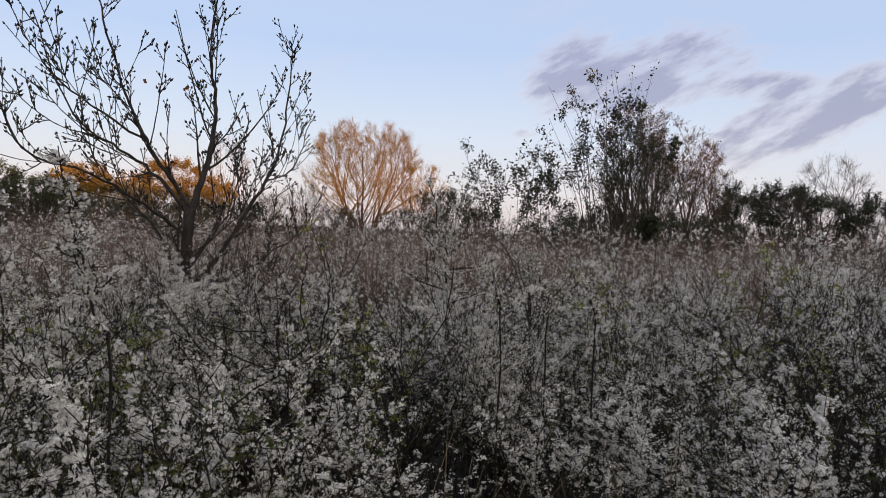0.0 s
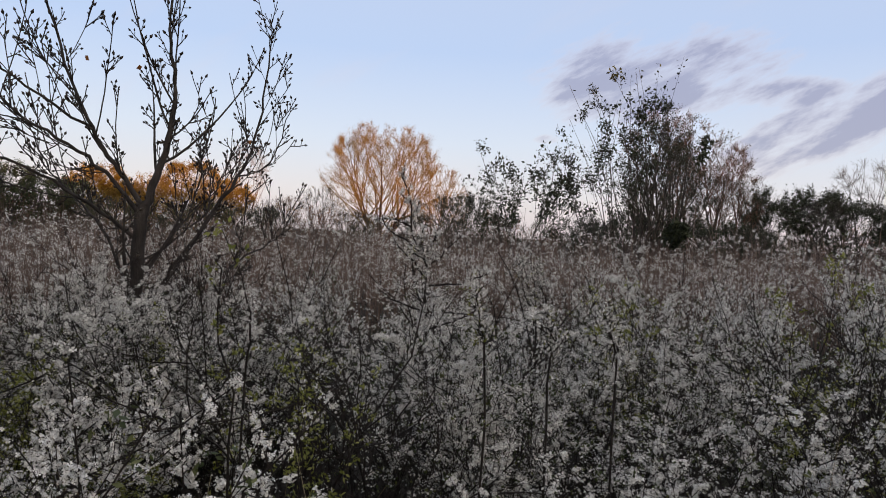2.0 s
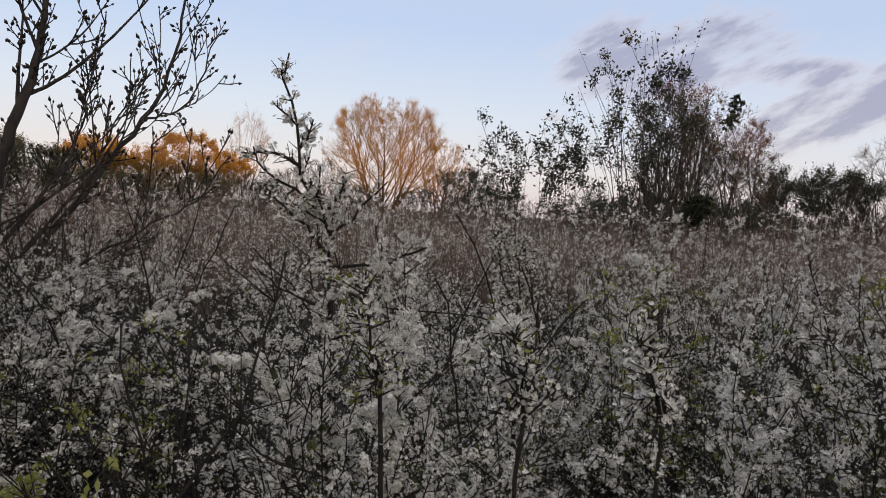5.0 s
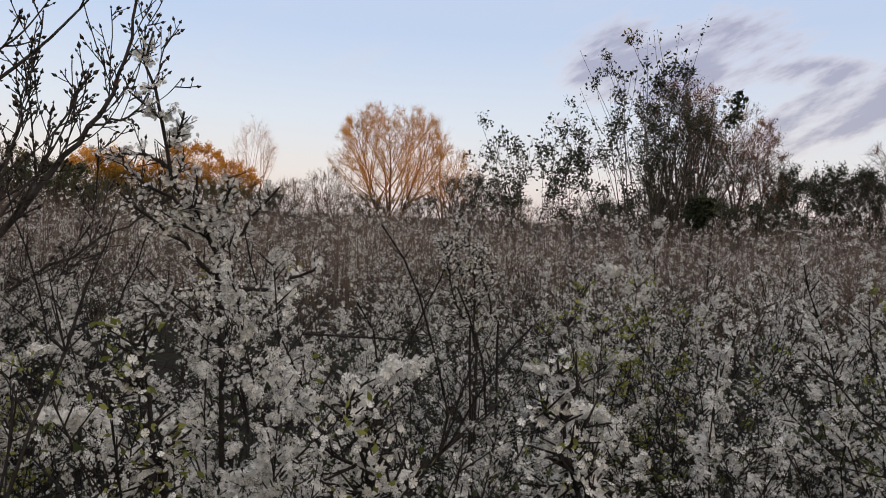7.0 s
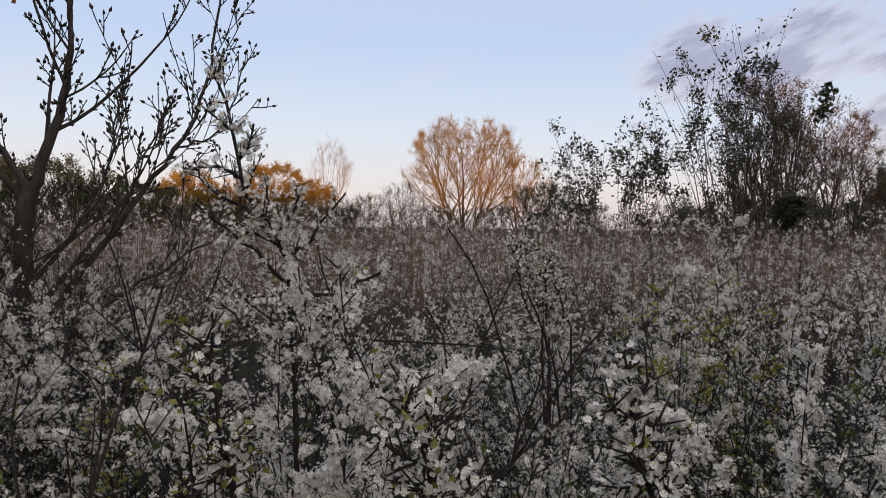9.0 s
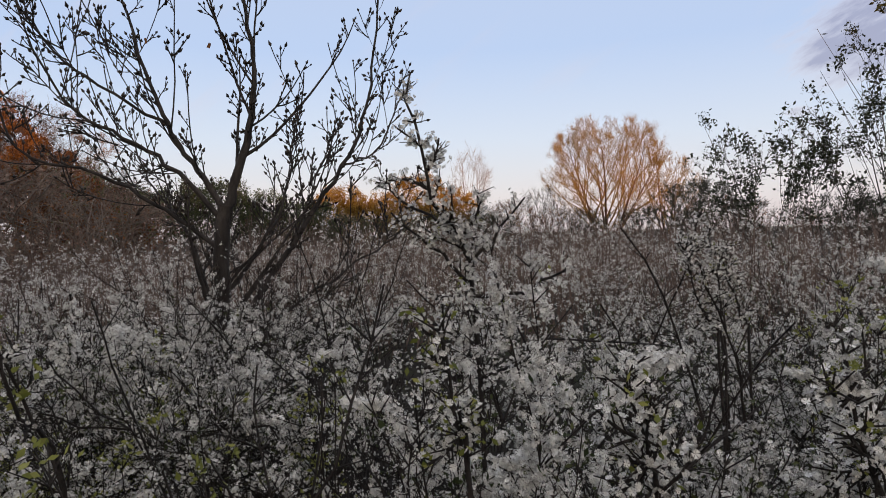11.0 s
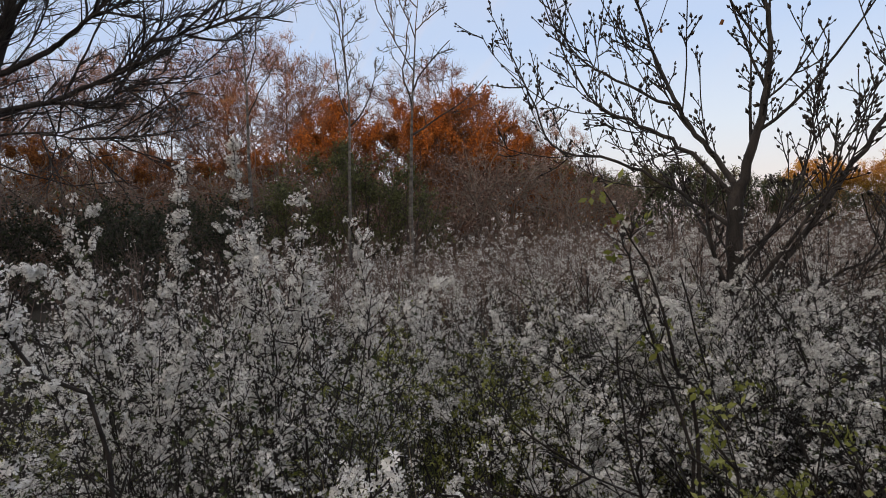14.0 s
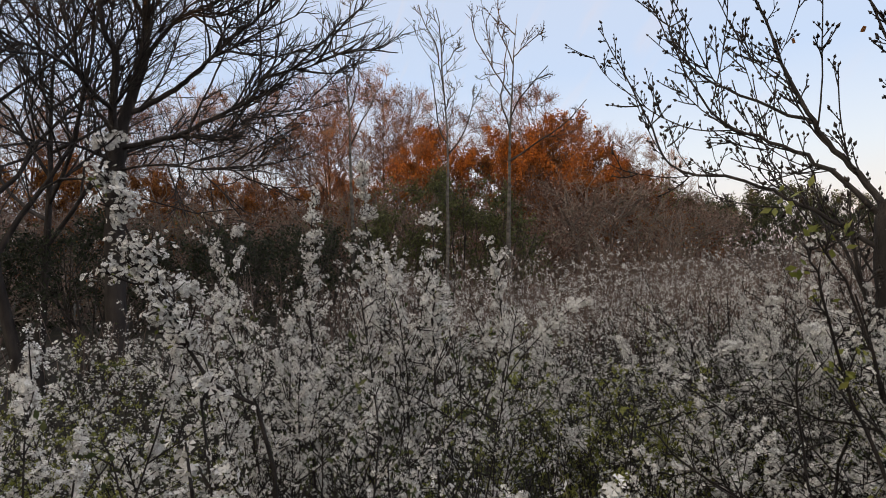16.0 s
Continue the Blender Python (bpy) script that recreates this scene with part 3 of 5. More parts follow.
def lone_shoot(seed, pts, label, flowers, twigs, spur, leaves=0, leaf_mat=None, flower_from=0.3, boughs=(), tip=False):
    """A single tall rod that stands out of the thicket."""
    rng = np.random.default_rng(seed)
    line = curve([(pts[0][0], pts[0][1], -0.05)] + pts, 16, 0.004, rng)
    root = tagged(new("blackthorn_shoot"), label, "blackthorn shoot", group="tall shoots")
    spurs, fine = [], []
    for _ in range(twigs * 4):
        u = rng.uniform(0.3, 0.99)
        i = min(int(u * 15), 14)
        fine.append(np.array([line[i], line[i] + side_dir(unit(line[i + 1] - line[i]), 1.0, rng.uniform(0, 6.28)) * rng.uniform(0.01, 0.04)]))
    for _ in range(twigs):
        u = rng.uniform(0.40, 0.97)
        i = min(int(u * 15), 14)
        sp = rod(line[i], side_dir(unit(line[i + 1] - line[i]), rng.uniform(0.6, 1.1), rng.uniform(0, 6.28)), spur * rng.uniform(0.4, 1.2) * (1.25 - u), 6, rng, 0.14, 0.1)
        spurs.append(sp)
        for _ in range(9):
            j = int(rng.integers(1, 5))
            fine.append(np.array([sp[j], sp[j] + side_dir(unit(sp[j] - sp[j - 1]), 0.8, rng.uniform(0, 6.28)) * rng.uniform(0.01, 0.05)]))
    for b in boughs:
        bl = curve(b, 9, 0.004, rng)
        spurs.append(bl)
        for _ in range(26):
            u = rng.uniform(0.5, 7.99)
            j = int(u)
            fine.append(np.array([bl[j], bl[j] + side_dir(unit(bl[j + 1] - bl[j]), rng.uniform(0.7, 1.3), rng.uniform(0, 6.28)) * rng.uniform(0.01, 0.055)]))
    base = line[0] * np.array([1, 1, 0])
    root.location = base
    dress(root, rng, [line - base] + [s - base for s in spurs], [s - base for s in fine], flowers, 0, leaves, leaf_mat or LEAF_LIME, flower_from, stout=1.6 if boughs else 1.05)
    if tip:
        for _ in range(12):
            blade = Geo()
            scatter(blade, LEAF, line[-1:] - base + rng.normal(0, 0.022, (1, 3)), axes(1, rng), rng.uniform(0.018, 0.030, 1))
            part("leaf", blade, LEAF_SOFT, root, "bright yellow-green young leaf at the tip", smooth=False)


SHOOT = "tall dark blackthorn rod carrying tufts of white blossom"
lone_shoot(1, [(-0.17, 3.77, 0.97), (-0.21, 3.80, 1.45), (-0.20, 3.76, 1.56), (-0.26, 3.71, 1.69), (-0.28, 3.64, 1.84), (-0.32, 3.65, 1.97), (-0.32, 3.67, 2.06)], "tall branching blackthorn rod hung with tufts of white blossom", 2900, 12, 0.15, 60, boughs=[
    [(-0.19, 3.76, 1.57), (-0.15, 3.75, 1.59), (-0.10, 3.74, 1.65), (-0.03, 3.72, 1.72)],
    [(-0.20, 3.77, 1.46), (-0.04, 3.70, 1.48), (0.04, 3.61, 1.52), (0.12, 3.60, 1.55)],
    [(-0.21, 3.73, 1.61), (-0.30, 3.75, 1.67), (-0.40, 3.73, 1.74), (-0.43, 3.72, 1.80)],
    [(-0.21, 3.77, 1.50), (-0.25, 3.72, 1.57), (-0.31, 3.67, 1.63), (-0.35, 3.60, 1.69)],
    [(-0.21, 3.79, 1.47), (-0.22, 3.72, 1.47), (-0.27, 3.68, 1.46)],
    [(-0.28, 3.69, 1.75), (-0.36, 3.71, 1.78), (-0.47, 3.73, 1.78)],
    [(-0.21, 3.79, 1.42), (-0.18, 3.88, 1.41), (-0.12, 3.90, 1.38)],
    [(-0.20, 3.73, 1.63), (-0.17, 3.74, 1.69), (-0.16, 3.73, 1.74)],
    [(-0.19, 3.79, 1.32), (-0.35, 3.87, 1.36), (-0.48, 3.91, 1.42)],
    [(-0.19, 3.79, 1.23), (-0.08, 3.69, 1.29), (0.02, 3.60, 1.34)],
    [(-0.19, 3.79, 1.27), (-0.26, 3.93, 1.40), (-0.30, 4.00, 1.54), (-0.30, 3.98, 1.67)]])
lone_shoot(2, [(-1.28, 1.79, 1.18), (-1.27, 1.67, 1.38), (-1.26, 1.58, 1.58), (-1.27, 1.52, 1.71), (-1.28, 1.48, 1.91)], SHOOT, 1400, 22, 0.16, 40)
lone_shoot(3, [(-0.91, 3.09, 1.00), (-0.96, 3.04, 1.27), (-0.89, 2.90, 1.52), (-0.91, 2.89, 1.61)], "thin brown rod with a few yellow-green leaf tufts", 60, 5, 0.14, 30)
lone_shoot(4, [(-0.84, 3.04, 1.07), (-0.77, 2.90, 1.33), (-0.79, 2.87, 1.49), (-0.85, 2.79, 1.70)], "thin brown rod with a yellow-green leafy tip", 30, 3, 0.10, 20, tip=True)
lone_shoot(5, [(0.11, 2.98, 1.22), (0.09, 2.98, 1.36), (0.06, 3.00, 1.53)], "short blackthorn rod with a fresh green tip", 200, 10, 0.12, 160)
lone_shoot(6, [(0.35, 3.01, 1.18), (0.35, 2.99, 1.33), (0.32, 2.97, 1.45)], SHOOT, 420, 12, 0.14, 60)
lone_shoot(7, [(0.62, 3.11, 1.18), (0.60, 3.09, 1.34), (0.57, 3.07, 1.49)], SHOOT, 480, 14, 0.15, 30)
lone_shoot(8, [(-2.67, 2.36, 1.27), (-2.68, 2.33, 1.73), (-2.66, 2.30, 2.07)], SHOOT, 2000, 26, 0.13, 20)
lone_shoot(9, [(-2.50, 2.03, 1.28), (-2.53, 2.06, 1.65), (-2.55, 2.07, 1.96)], SHOOT, 1800, 24, 0.12, 20)
lone_shoot(10, [(-2.12, 2.43, 1.09), (-2.16, 2.45, 1.46), (-2.18, 2.47, 1.80)], SHOOT, 1700, 24, 0.12, 20)
lone_shoot(11, [(0.41, 4.46, 1.15), (0.36, 4.49, 1.34), (0.31, 4.50, 1.49), (0.28, 4.50, 1.60)], SHOOT, 520, 14, 0.14, 30)
lone_shoot(12, [(0.42, 4.51, 1.14), (0.39, 4.54, 1.33), (0.34, 4.55, 1.51), (0.32, 4.55, 1.67)], SHOOT, 520, 14, 0.14, 30)
lone_shoot(13, [(0.42, 4.56, 1.13), (0.41, 4.59, 1.31), (0.39, 4.60, 1.49), (0.36, 4.61, 1.63)], SHOOT, 520, 14, 0.14, 30)
lone_shoot(14, [(0.50, 4.62, 1.16), (0.47, 4.64, 1.32), (0.42, 4.66, 1.49), (0.39, 4.66, 1.57)], SHOOT, 520, 14, 0.14, 30)


# young hawthorn sprays in fresh leaf
for k, (x, y, z) in enumerate([(-2.18, 3.19, 1.06), (-2.01, 3.03, 0.97), (-0.88, 3.29, 1.10), (-4.02, 3.32, 1.08), (-3.77, 4.65, 1.16), (-3.74, 3.46, 1.04), (-0.52, 2.92, 1.15), (-1.95, 3.11, 1.06), (-0.76, 3.92, 1.13), (-0.61, 3.10, 1.11), (0.86, 4.51, 1.28), (1.12, 4.98, 1.35), (1.20, 4.74, 1.28), (0.75, 4.62, 1.28)]):
    rng_leaf = np.random.default_rng(400 + k)
    spray = tagged(new("leafy_spray"), "slender upright spray of fresh yellow-green leaves among the blossom", "leafy shoot", group="leafy sprays")
    spray.location = (x, y, 0)
    stalks = [rod((0, 0, -0.05), unit(np.array([rng_leaf.normal(0, 0.10), rng_leaf.normal(0, 0.10), 1])), (z + 0.15) * rng_leaf.uniform(0.8, 1.0), 9, rng_leaf, 0.06, 0.03) for _ in range(4)]
    tips = [np.array([st[i], st[i] + side_dir(unit(st[i] - st[i - 1]), 0.8, rng_leaf.uniform(0, 6.28)) * rng_leaf.uniform(0.02, 0.10)]) for st in stalks for i in range(4, 9) for _ in range(7)]
    dress(spray, rng_leaf, stalks, tips, 0, 0, 420, LEAF_SOFT, 0.3)


def far_thicket():
    """The rest of the thicket, out to the trees."""
    rng = np.random.default_rng(31)
    wood, fl = Geo(), Geo()
    pts = []
    for k in range(2900):
        a, r = radians(rng.uniform(-50, 100)), 8.2 * (60 / 8.2) ** (rng.random() ** 1.25)
        if k >= 2600:
            a, r = radians(rng.uniform(112, 305)), rng.uniform(2.2, 16)
        x, y = 0.4 - math.sin(a) * r, 1.0 + math.cos(a) * r
        if k < 2600 and (min(math.hypot(x - 0.35, y - 2.0), math.hypot(x + 0.05, y + 0.2)) < 8.7 or (x < -13.5 and y < 14)):
            continue
        if x < -9.0 and y < 4:
            continue
        left = min(1, max(0, (math.degrees(a) - 25) / 25)) * (r < 30)
        h = rng.uniform(1.15, 1.80) * (1 + 0.005 * r) * (1 - 0.16 * left) * (1.25 if rng.random() < 0.12 else 1.0)
        n_rod = 6 if r < 20 or k >= 2600 else 4
        for _ in range(n_rod):
            b = np.array([x + rng.normal(0, 0.4), y + rng.normal(0, 0.4), 0])
            top = b + np.array([rng.normal(0, 0.18), rng.normal(0, 0.18), h * rng.uniform(0.6, 1.08)])
            wood.tube(np.array([b, b * 0.5 + top * 0.5 + rng.normal(0, 0.05, 3), top]), (0.008, 0.006, 0.0025), 3)
            m = 7
            q = b + (top - b) * rng.uniform(0.3, 0.97, (m, 1))
            dirs = rng.normal(0, 1, (m, 3))
            dirs[:, 2] = np.abs(dirs[:, 2]) + 0.5
            dirs *= (rng.uniform(0.12, 0.42, m) / np.linalg.norm(dirs, axis=1))[:, None]
            ring = np.array([(1, 0, 0), (-0.5, 0.87, 0), (-0.5, -0.87, 0)]) * (0.0035 + 0.00008 * r)
            verts = np.concatenate([q[:, None] + ring[None], (q + dirs)[:, None]], 1)
            wood.many(verts, [(0, 1, 3), (1, 2, 3), (2, 0, 3)])
            n_f = int(rng.uniform(10, 75) if r < 17 else rng.uniform(0, 45) if r < 28 else rng.uniform(0, 26))
            tuft = max(1, n_f // 6)
            j = rng.integers(0, m, tuft)
            spot = q[j] + dirs[j] * rng.uniform(0.1, 1.05, (tuft, 1))
            pts.append(spot[rng.integers(0, tuft, n_f)] + rng.normal(0, 0.016, (n_f, 3)))
    p = np.concatenate(pts)
    scatter(fl, FLOWER_FAR, p, axes(len(p), rng), rng.uniform(0.007, 0.012, len(p)) * (1 + np.hypot(p[:, 0], p[:, 1]) / 45))
    root = tagged(new("far_thicket"), "wide thicket of grey blackthorn with scattered white blossom", "thicket", kind="stuff")
    tagged(part("woody_frame", wood, TWIG_BROWN, root), kind="stuff")
    tagged(part("blossom", fl, PETAL, root, smooth=False), kind="stuff")


far_thicket()


def grasses(name, label, seed, spots, count, mat, tall, lean):
    """Blades and stalks rooted round a few spots."""
    rng = np.random.default_rng(seed)
    geo = Geo()
    for _ in range(count):
        cx, cy, r = spots[int(rng.integers(0, len(spots)))]
        a = rng.uniform(0, 6.28)
        d = r * math.sqrt(rng.random())
        h = tall * rng.uniform(0.5, 1.1)
        b = np.array([cx + d * math.cos(a), cy + d * math.sin(a), -0.05])
        s = rng.uniform(0, 6.28)
        l = lean * rng.uniform(0.2, 1.0) * h
        tip = b + np.array([math.cos(s) * l, math.sin(s) * l, h])
        mid = (b + tip) / 2 + np.array([-math.cos(s), -math.sin(s), 0.3]) * l * 0.22
        geo.tube(curve([b, mid, tip], 5), np.linspace(0.0022, 0.0007, 5), 3)
    tagged(new(name, geo.mesh(name, mat)), label, "grass", kind="stuff")


grasses("dry_grass", "long pale dry grass stalks between the bushes", 3, [(-0.1, 1.81, 0.5), (0.9, 2.03, 0.4), (-0.5, 2.18, 0.5), (1.6, 2.1, 0.5), (-0.8, 1.16, 0.4), (-0.05, 1.08, 0.35), (-0.1, 1.01, 0.3)], 150, DRY_GRASS, 1.15, 0.5)
grasses("dry_grass", "pale dry grass stalks standing before the bushes", 6, [(-0.49, 1.42, 0.16), (-0.45, 1.75, 0.16), (0.53, 1.35, 0.16), (0.44, 1.27, 0.16), (-0.49, 1.19, 0.16), (0.69, 1.52, 0.16)], 110, DRY_GRASS, 1.10, 0.45)
grasses("fresh_grass", "tufts of fresh green grass under the bushes", 4, [(-2.9, 3.36, 1.2), (-2.0, 3.05, 0.6), (-5.5, 3.74, 2.0)], 1500, GREEN_GRASS, 0.55, 0.4)


# ---- the young bare tree ----
def young_tree():
    root = tagged(new("young_tree"), "young bare multi-stemmed tree with dark bark and swelling buds", "tree")
    rng = np.random.default_rng(5)

    def limb(name, pts, r0, r1, twig_n, twig_len, label=""):
        line = curve(pts, 5 * (len(pts) - 1) + 1, 0.008, rng)
        wood, buds = Geo(), []
        k = len(line)
        wood.tube(line, r0 + (r1 - r0) * np.linspace(0, 1, k) ** 0.8, 8)
        buds.append((line[-1], unit(line[-1] - line[-2])))

        def twigs(ln_, gap, longest):
            """Short budded twigs along a branch."""
            total = np.linalg.norm(np.diff(ln_, axis=0), axis=1).sum()
            for _ in range(max(2, int(total / gap))):
                u = rng.uniform(0.06, 0.98) * (len(ln_) - 1)
                i_ = min(int(u), len(ln_) - 2)
                p = ln_[i_] + (ln_[i_ + 1] - ln_[i_]) * (u - i_)
                d = unit(side_dir(unit(ln_[i_ + 1] - ln_[i_]), rng.uniform(0.55, 1.0), rng.uniform(0, 6.28)) + np.array([0, 0, 0.1]))
                t = longest * rng.uniform(0.15, 1.0) ** 1.5
                n = 3 + int(t * 14)
                tw = rod(p, d, t, n, rng, 0.06, 0.09)
                wood.tube(tw, np.linspace(0.0042 + 0.006 * t, 0.0030, n), 4)
                buds.append((tw[-1], unit(tw[-1] - tw[-2])))
                for q in range(1, n - 1):
                    dd = unit(tw[q + 1] - tw[q])
                    s2 = rod(tw[q], side_dir(dd, rng.uniform(0.5, 0.9), rng.uniform(0, 6.28)), rng.uniform(0.012, 0.07), 3, rng, 0.1, 0.2)
                    wood.tube(s2, np.linspace(0.0036, 0.0028, 3), 3)
                    buds.append((s2[-1], unit(s2[-1] - s2[-2])))

        twigs(line, 0.13, twig_len * 0.5)
        total = np.linalg.norm(np.diff(line, axis=0), axis=1).sum()
        for s in range(int(total * 4.6)):
            u = 0.15 + 0.75 * (s + rng.random()) / max(1, int(total * 4.6))
            i = min(int(u * (k - 1)), k - 2)
            d = unit(side_dir(unit(line[i + 1] - line[i]), rng.uniform(0.5, 0.9), rng.uniform(0, 6.28)) + np.array([0, 0, 0.2]))
            ln = twig_len * rng.uniform(0.7, 2.1) * (1.2 - 0.6 * u)
            br = rod(line[i], d, ln, 11, rng, 0.045, 0.07)
            wood.tube(br, np.linspace(max(0.0055, 0.42 * (r0 + (r1 - r0) * u)) * min(1, ln), 0.0036, 11), 5)
            buds.append((br[-1], unit(br[-1] - br[-2])))
            twigs(br, 0.12, 0.24)
        ob = part(name, wood, YOUNG_BARK, root, label)
        bg = Geo()
        c = np.array([b[0] for b in buds])
        d = np.array([b[1] for b in buds])
        tv = np.array([(0, 0, 0), (0.30, 0, 0.4), (-0.15, 0.26, 0.4), (-0.15, -0.26, 0.4), (0, 0, 1.0)])
        tf = np.array([(0, 2, 1), (0, 3, 2), (0, 1, 3), (4, 1, 2), (4, 2, 3), (4, 3, 1)])
        scatter(bg, (tv, tf), c, facing(d, rng), rng.uniform(0.022, 0.050, len(c)))
        tagged(part("budding", bg, BUD, ob, "pointed brown buds"), kind="stuff")

    limb("trunk", [(-2.63, 5.36, 0.03), (-2.61, 5.38, 0.93), (-2.60, 5.39, 1.44), (-2.58, 5.42, 1.86)], 0.061, 0.048, 9, 0.5, "dark ridged trunk")
    limb("leader", [(-2.58, 5.42, 1.83), (-2.49, 5.53, 2.27), (-2.45, 5.59, 2.75), (-2.50, 5.57, 3.26), (-2.46, 5.64, 4.04)], 0.036, 0.005, 30, 0.62)
    limb("limb", [(-2.59, 5.42, 1.83), (-2.77, 5.38, 2.09), (-2.96, 5.32, 2.40), (-3.14, 5.32, 2.78), (-3.35, 5.26, 3.45), (-3.37, 5.25, 3.77)], 0.024, 0.005, 25, 0.55)
    limb("limb", [(-2.96, 5.32, 2.40), (-3.35, 5.13, 2.67), (-3.69, 4.98, 2.98), (-3.98, 4.90, 3.53)], 0.012, 0.004, 19, 0.45)
    limb("limb", [(-2.62, 5.39, 1.79), (-2.85, 5.20, 2.12), (-3.09, 5.00, 2.33), (-3.33, 4.83, 2.55), (-3.57, 4.68, 3.30)], 0.019, 0.004, 25, 0.5)
    limb("limb", [(-2.63, 5.37, 1.59), (-2.92, 5.26, 1.83), (-3.31, 5.07, 2.08), (-3.74, 4.83, 2.24), (-4.03, 4.78, 2.82), (-4.37, 4.70, 3.45)], 0.016, 0.004, 24, 0.42)
    limb("limb", [(-2.62, 5.36, 1.11), (-2.89, 5.44, 1.58), (-3.23, 5.56, 1.87), (-3.57, 5.64, 2.17), (-3.84, 5.69, 2.69)], 0.013, 0.004, 22, 0.45)
    limb("limb", [(-2.60, 5.41, 1.29), (-2.36, 5.65, 1.76), (-2.27, 5.72, 2.12), (-2.22, 5.82, 2.75)], 0.010, 0.004, 16, 0.35)
    limb("limb", [(-2.60, 5.41, 1.39), (-2.30, 5.80, 1.75), (-2.20, 5.91, 2.07), (-2.13, 6.01, 2.36)], 0.008, 0.004, 13, 0.35)
    limb("limb", [(-2.59, 5.40, 0.93), (-2.33, 5.80, 1.62), (-2.13, 6.12, 2.14), (-2.04, 6.34, 2.61), (-2.01, 6.48, 3.34), (-2.02, 6.51, 3.61)], 0.024, 0.004, 25, 0.42)
    limb("limb", [(-2.13, 6.12, 2.14), (-1.95, 6.27, 2.24), (-1.84, 6.35, 2.46), (-1.78, 6.44, 2.84)], 0.009, 0.004, 15, 0.3)
    limb("limb", [(-2.59, 5.40, 0.65), (-2.40, 5.64, 1.04), (-2.06, 6.03, 1.40), (-1.81, 6.28, 1.61), (-1.66, 6.42, 1.92)], 0.013, 0.004, 18, 0.4)

    c = np.array([(-2.89, 5.09, 2.90), (-2.38, 5.82, 2.72), (-2.18, 6.44, 2.48), (-2.61, 5.37, 2.90), (-3.05, 4.67, 2.04), (-2.41, 6.25, 1.92)])
    for k in range(len(c)):
        withered = Geo()
        scatter(withered, (LEAF[0] * np.array([1, 1.3, 2.2]), LEAF[1]), c[k:k + 1], axes(1, rng), np.array([0.06]))
        part("withered_leaf", withered, LEAF_RUST, root, "curled brown leaf left from autumn", smooth=False)


young_tree()


# ---- larger trees ----
def reach(p, d, h, w, shape):
    """How far a branch from p along d may grow before it leaves the crown."""
    zc, hz = {"dome": (0.50, 0.52), "spread": (0.46, 0.56), "vase": (0.62, 0.42), "column": (0.55, 0.48)}[shape]
    s = np.array([w / 2, w / 2, h * hz])
    o = (p - np.array([0, 0, h * zc])) / s
    q = d / s
    a, b, k = q @ q, o @ q, o @ o - 1
    disc = b * b - a * k
    if disc < 0:
        return 0.0
    return max(0.0, (-b + math.sqrt(disc)) / a)


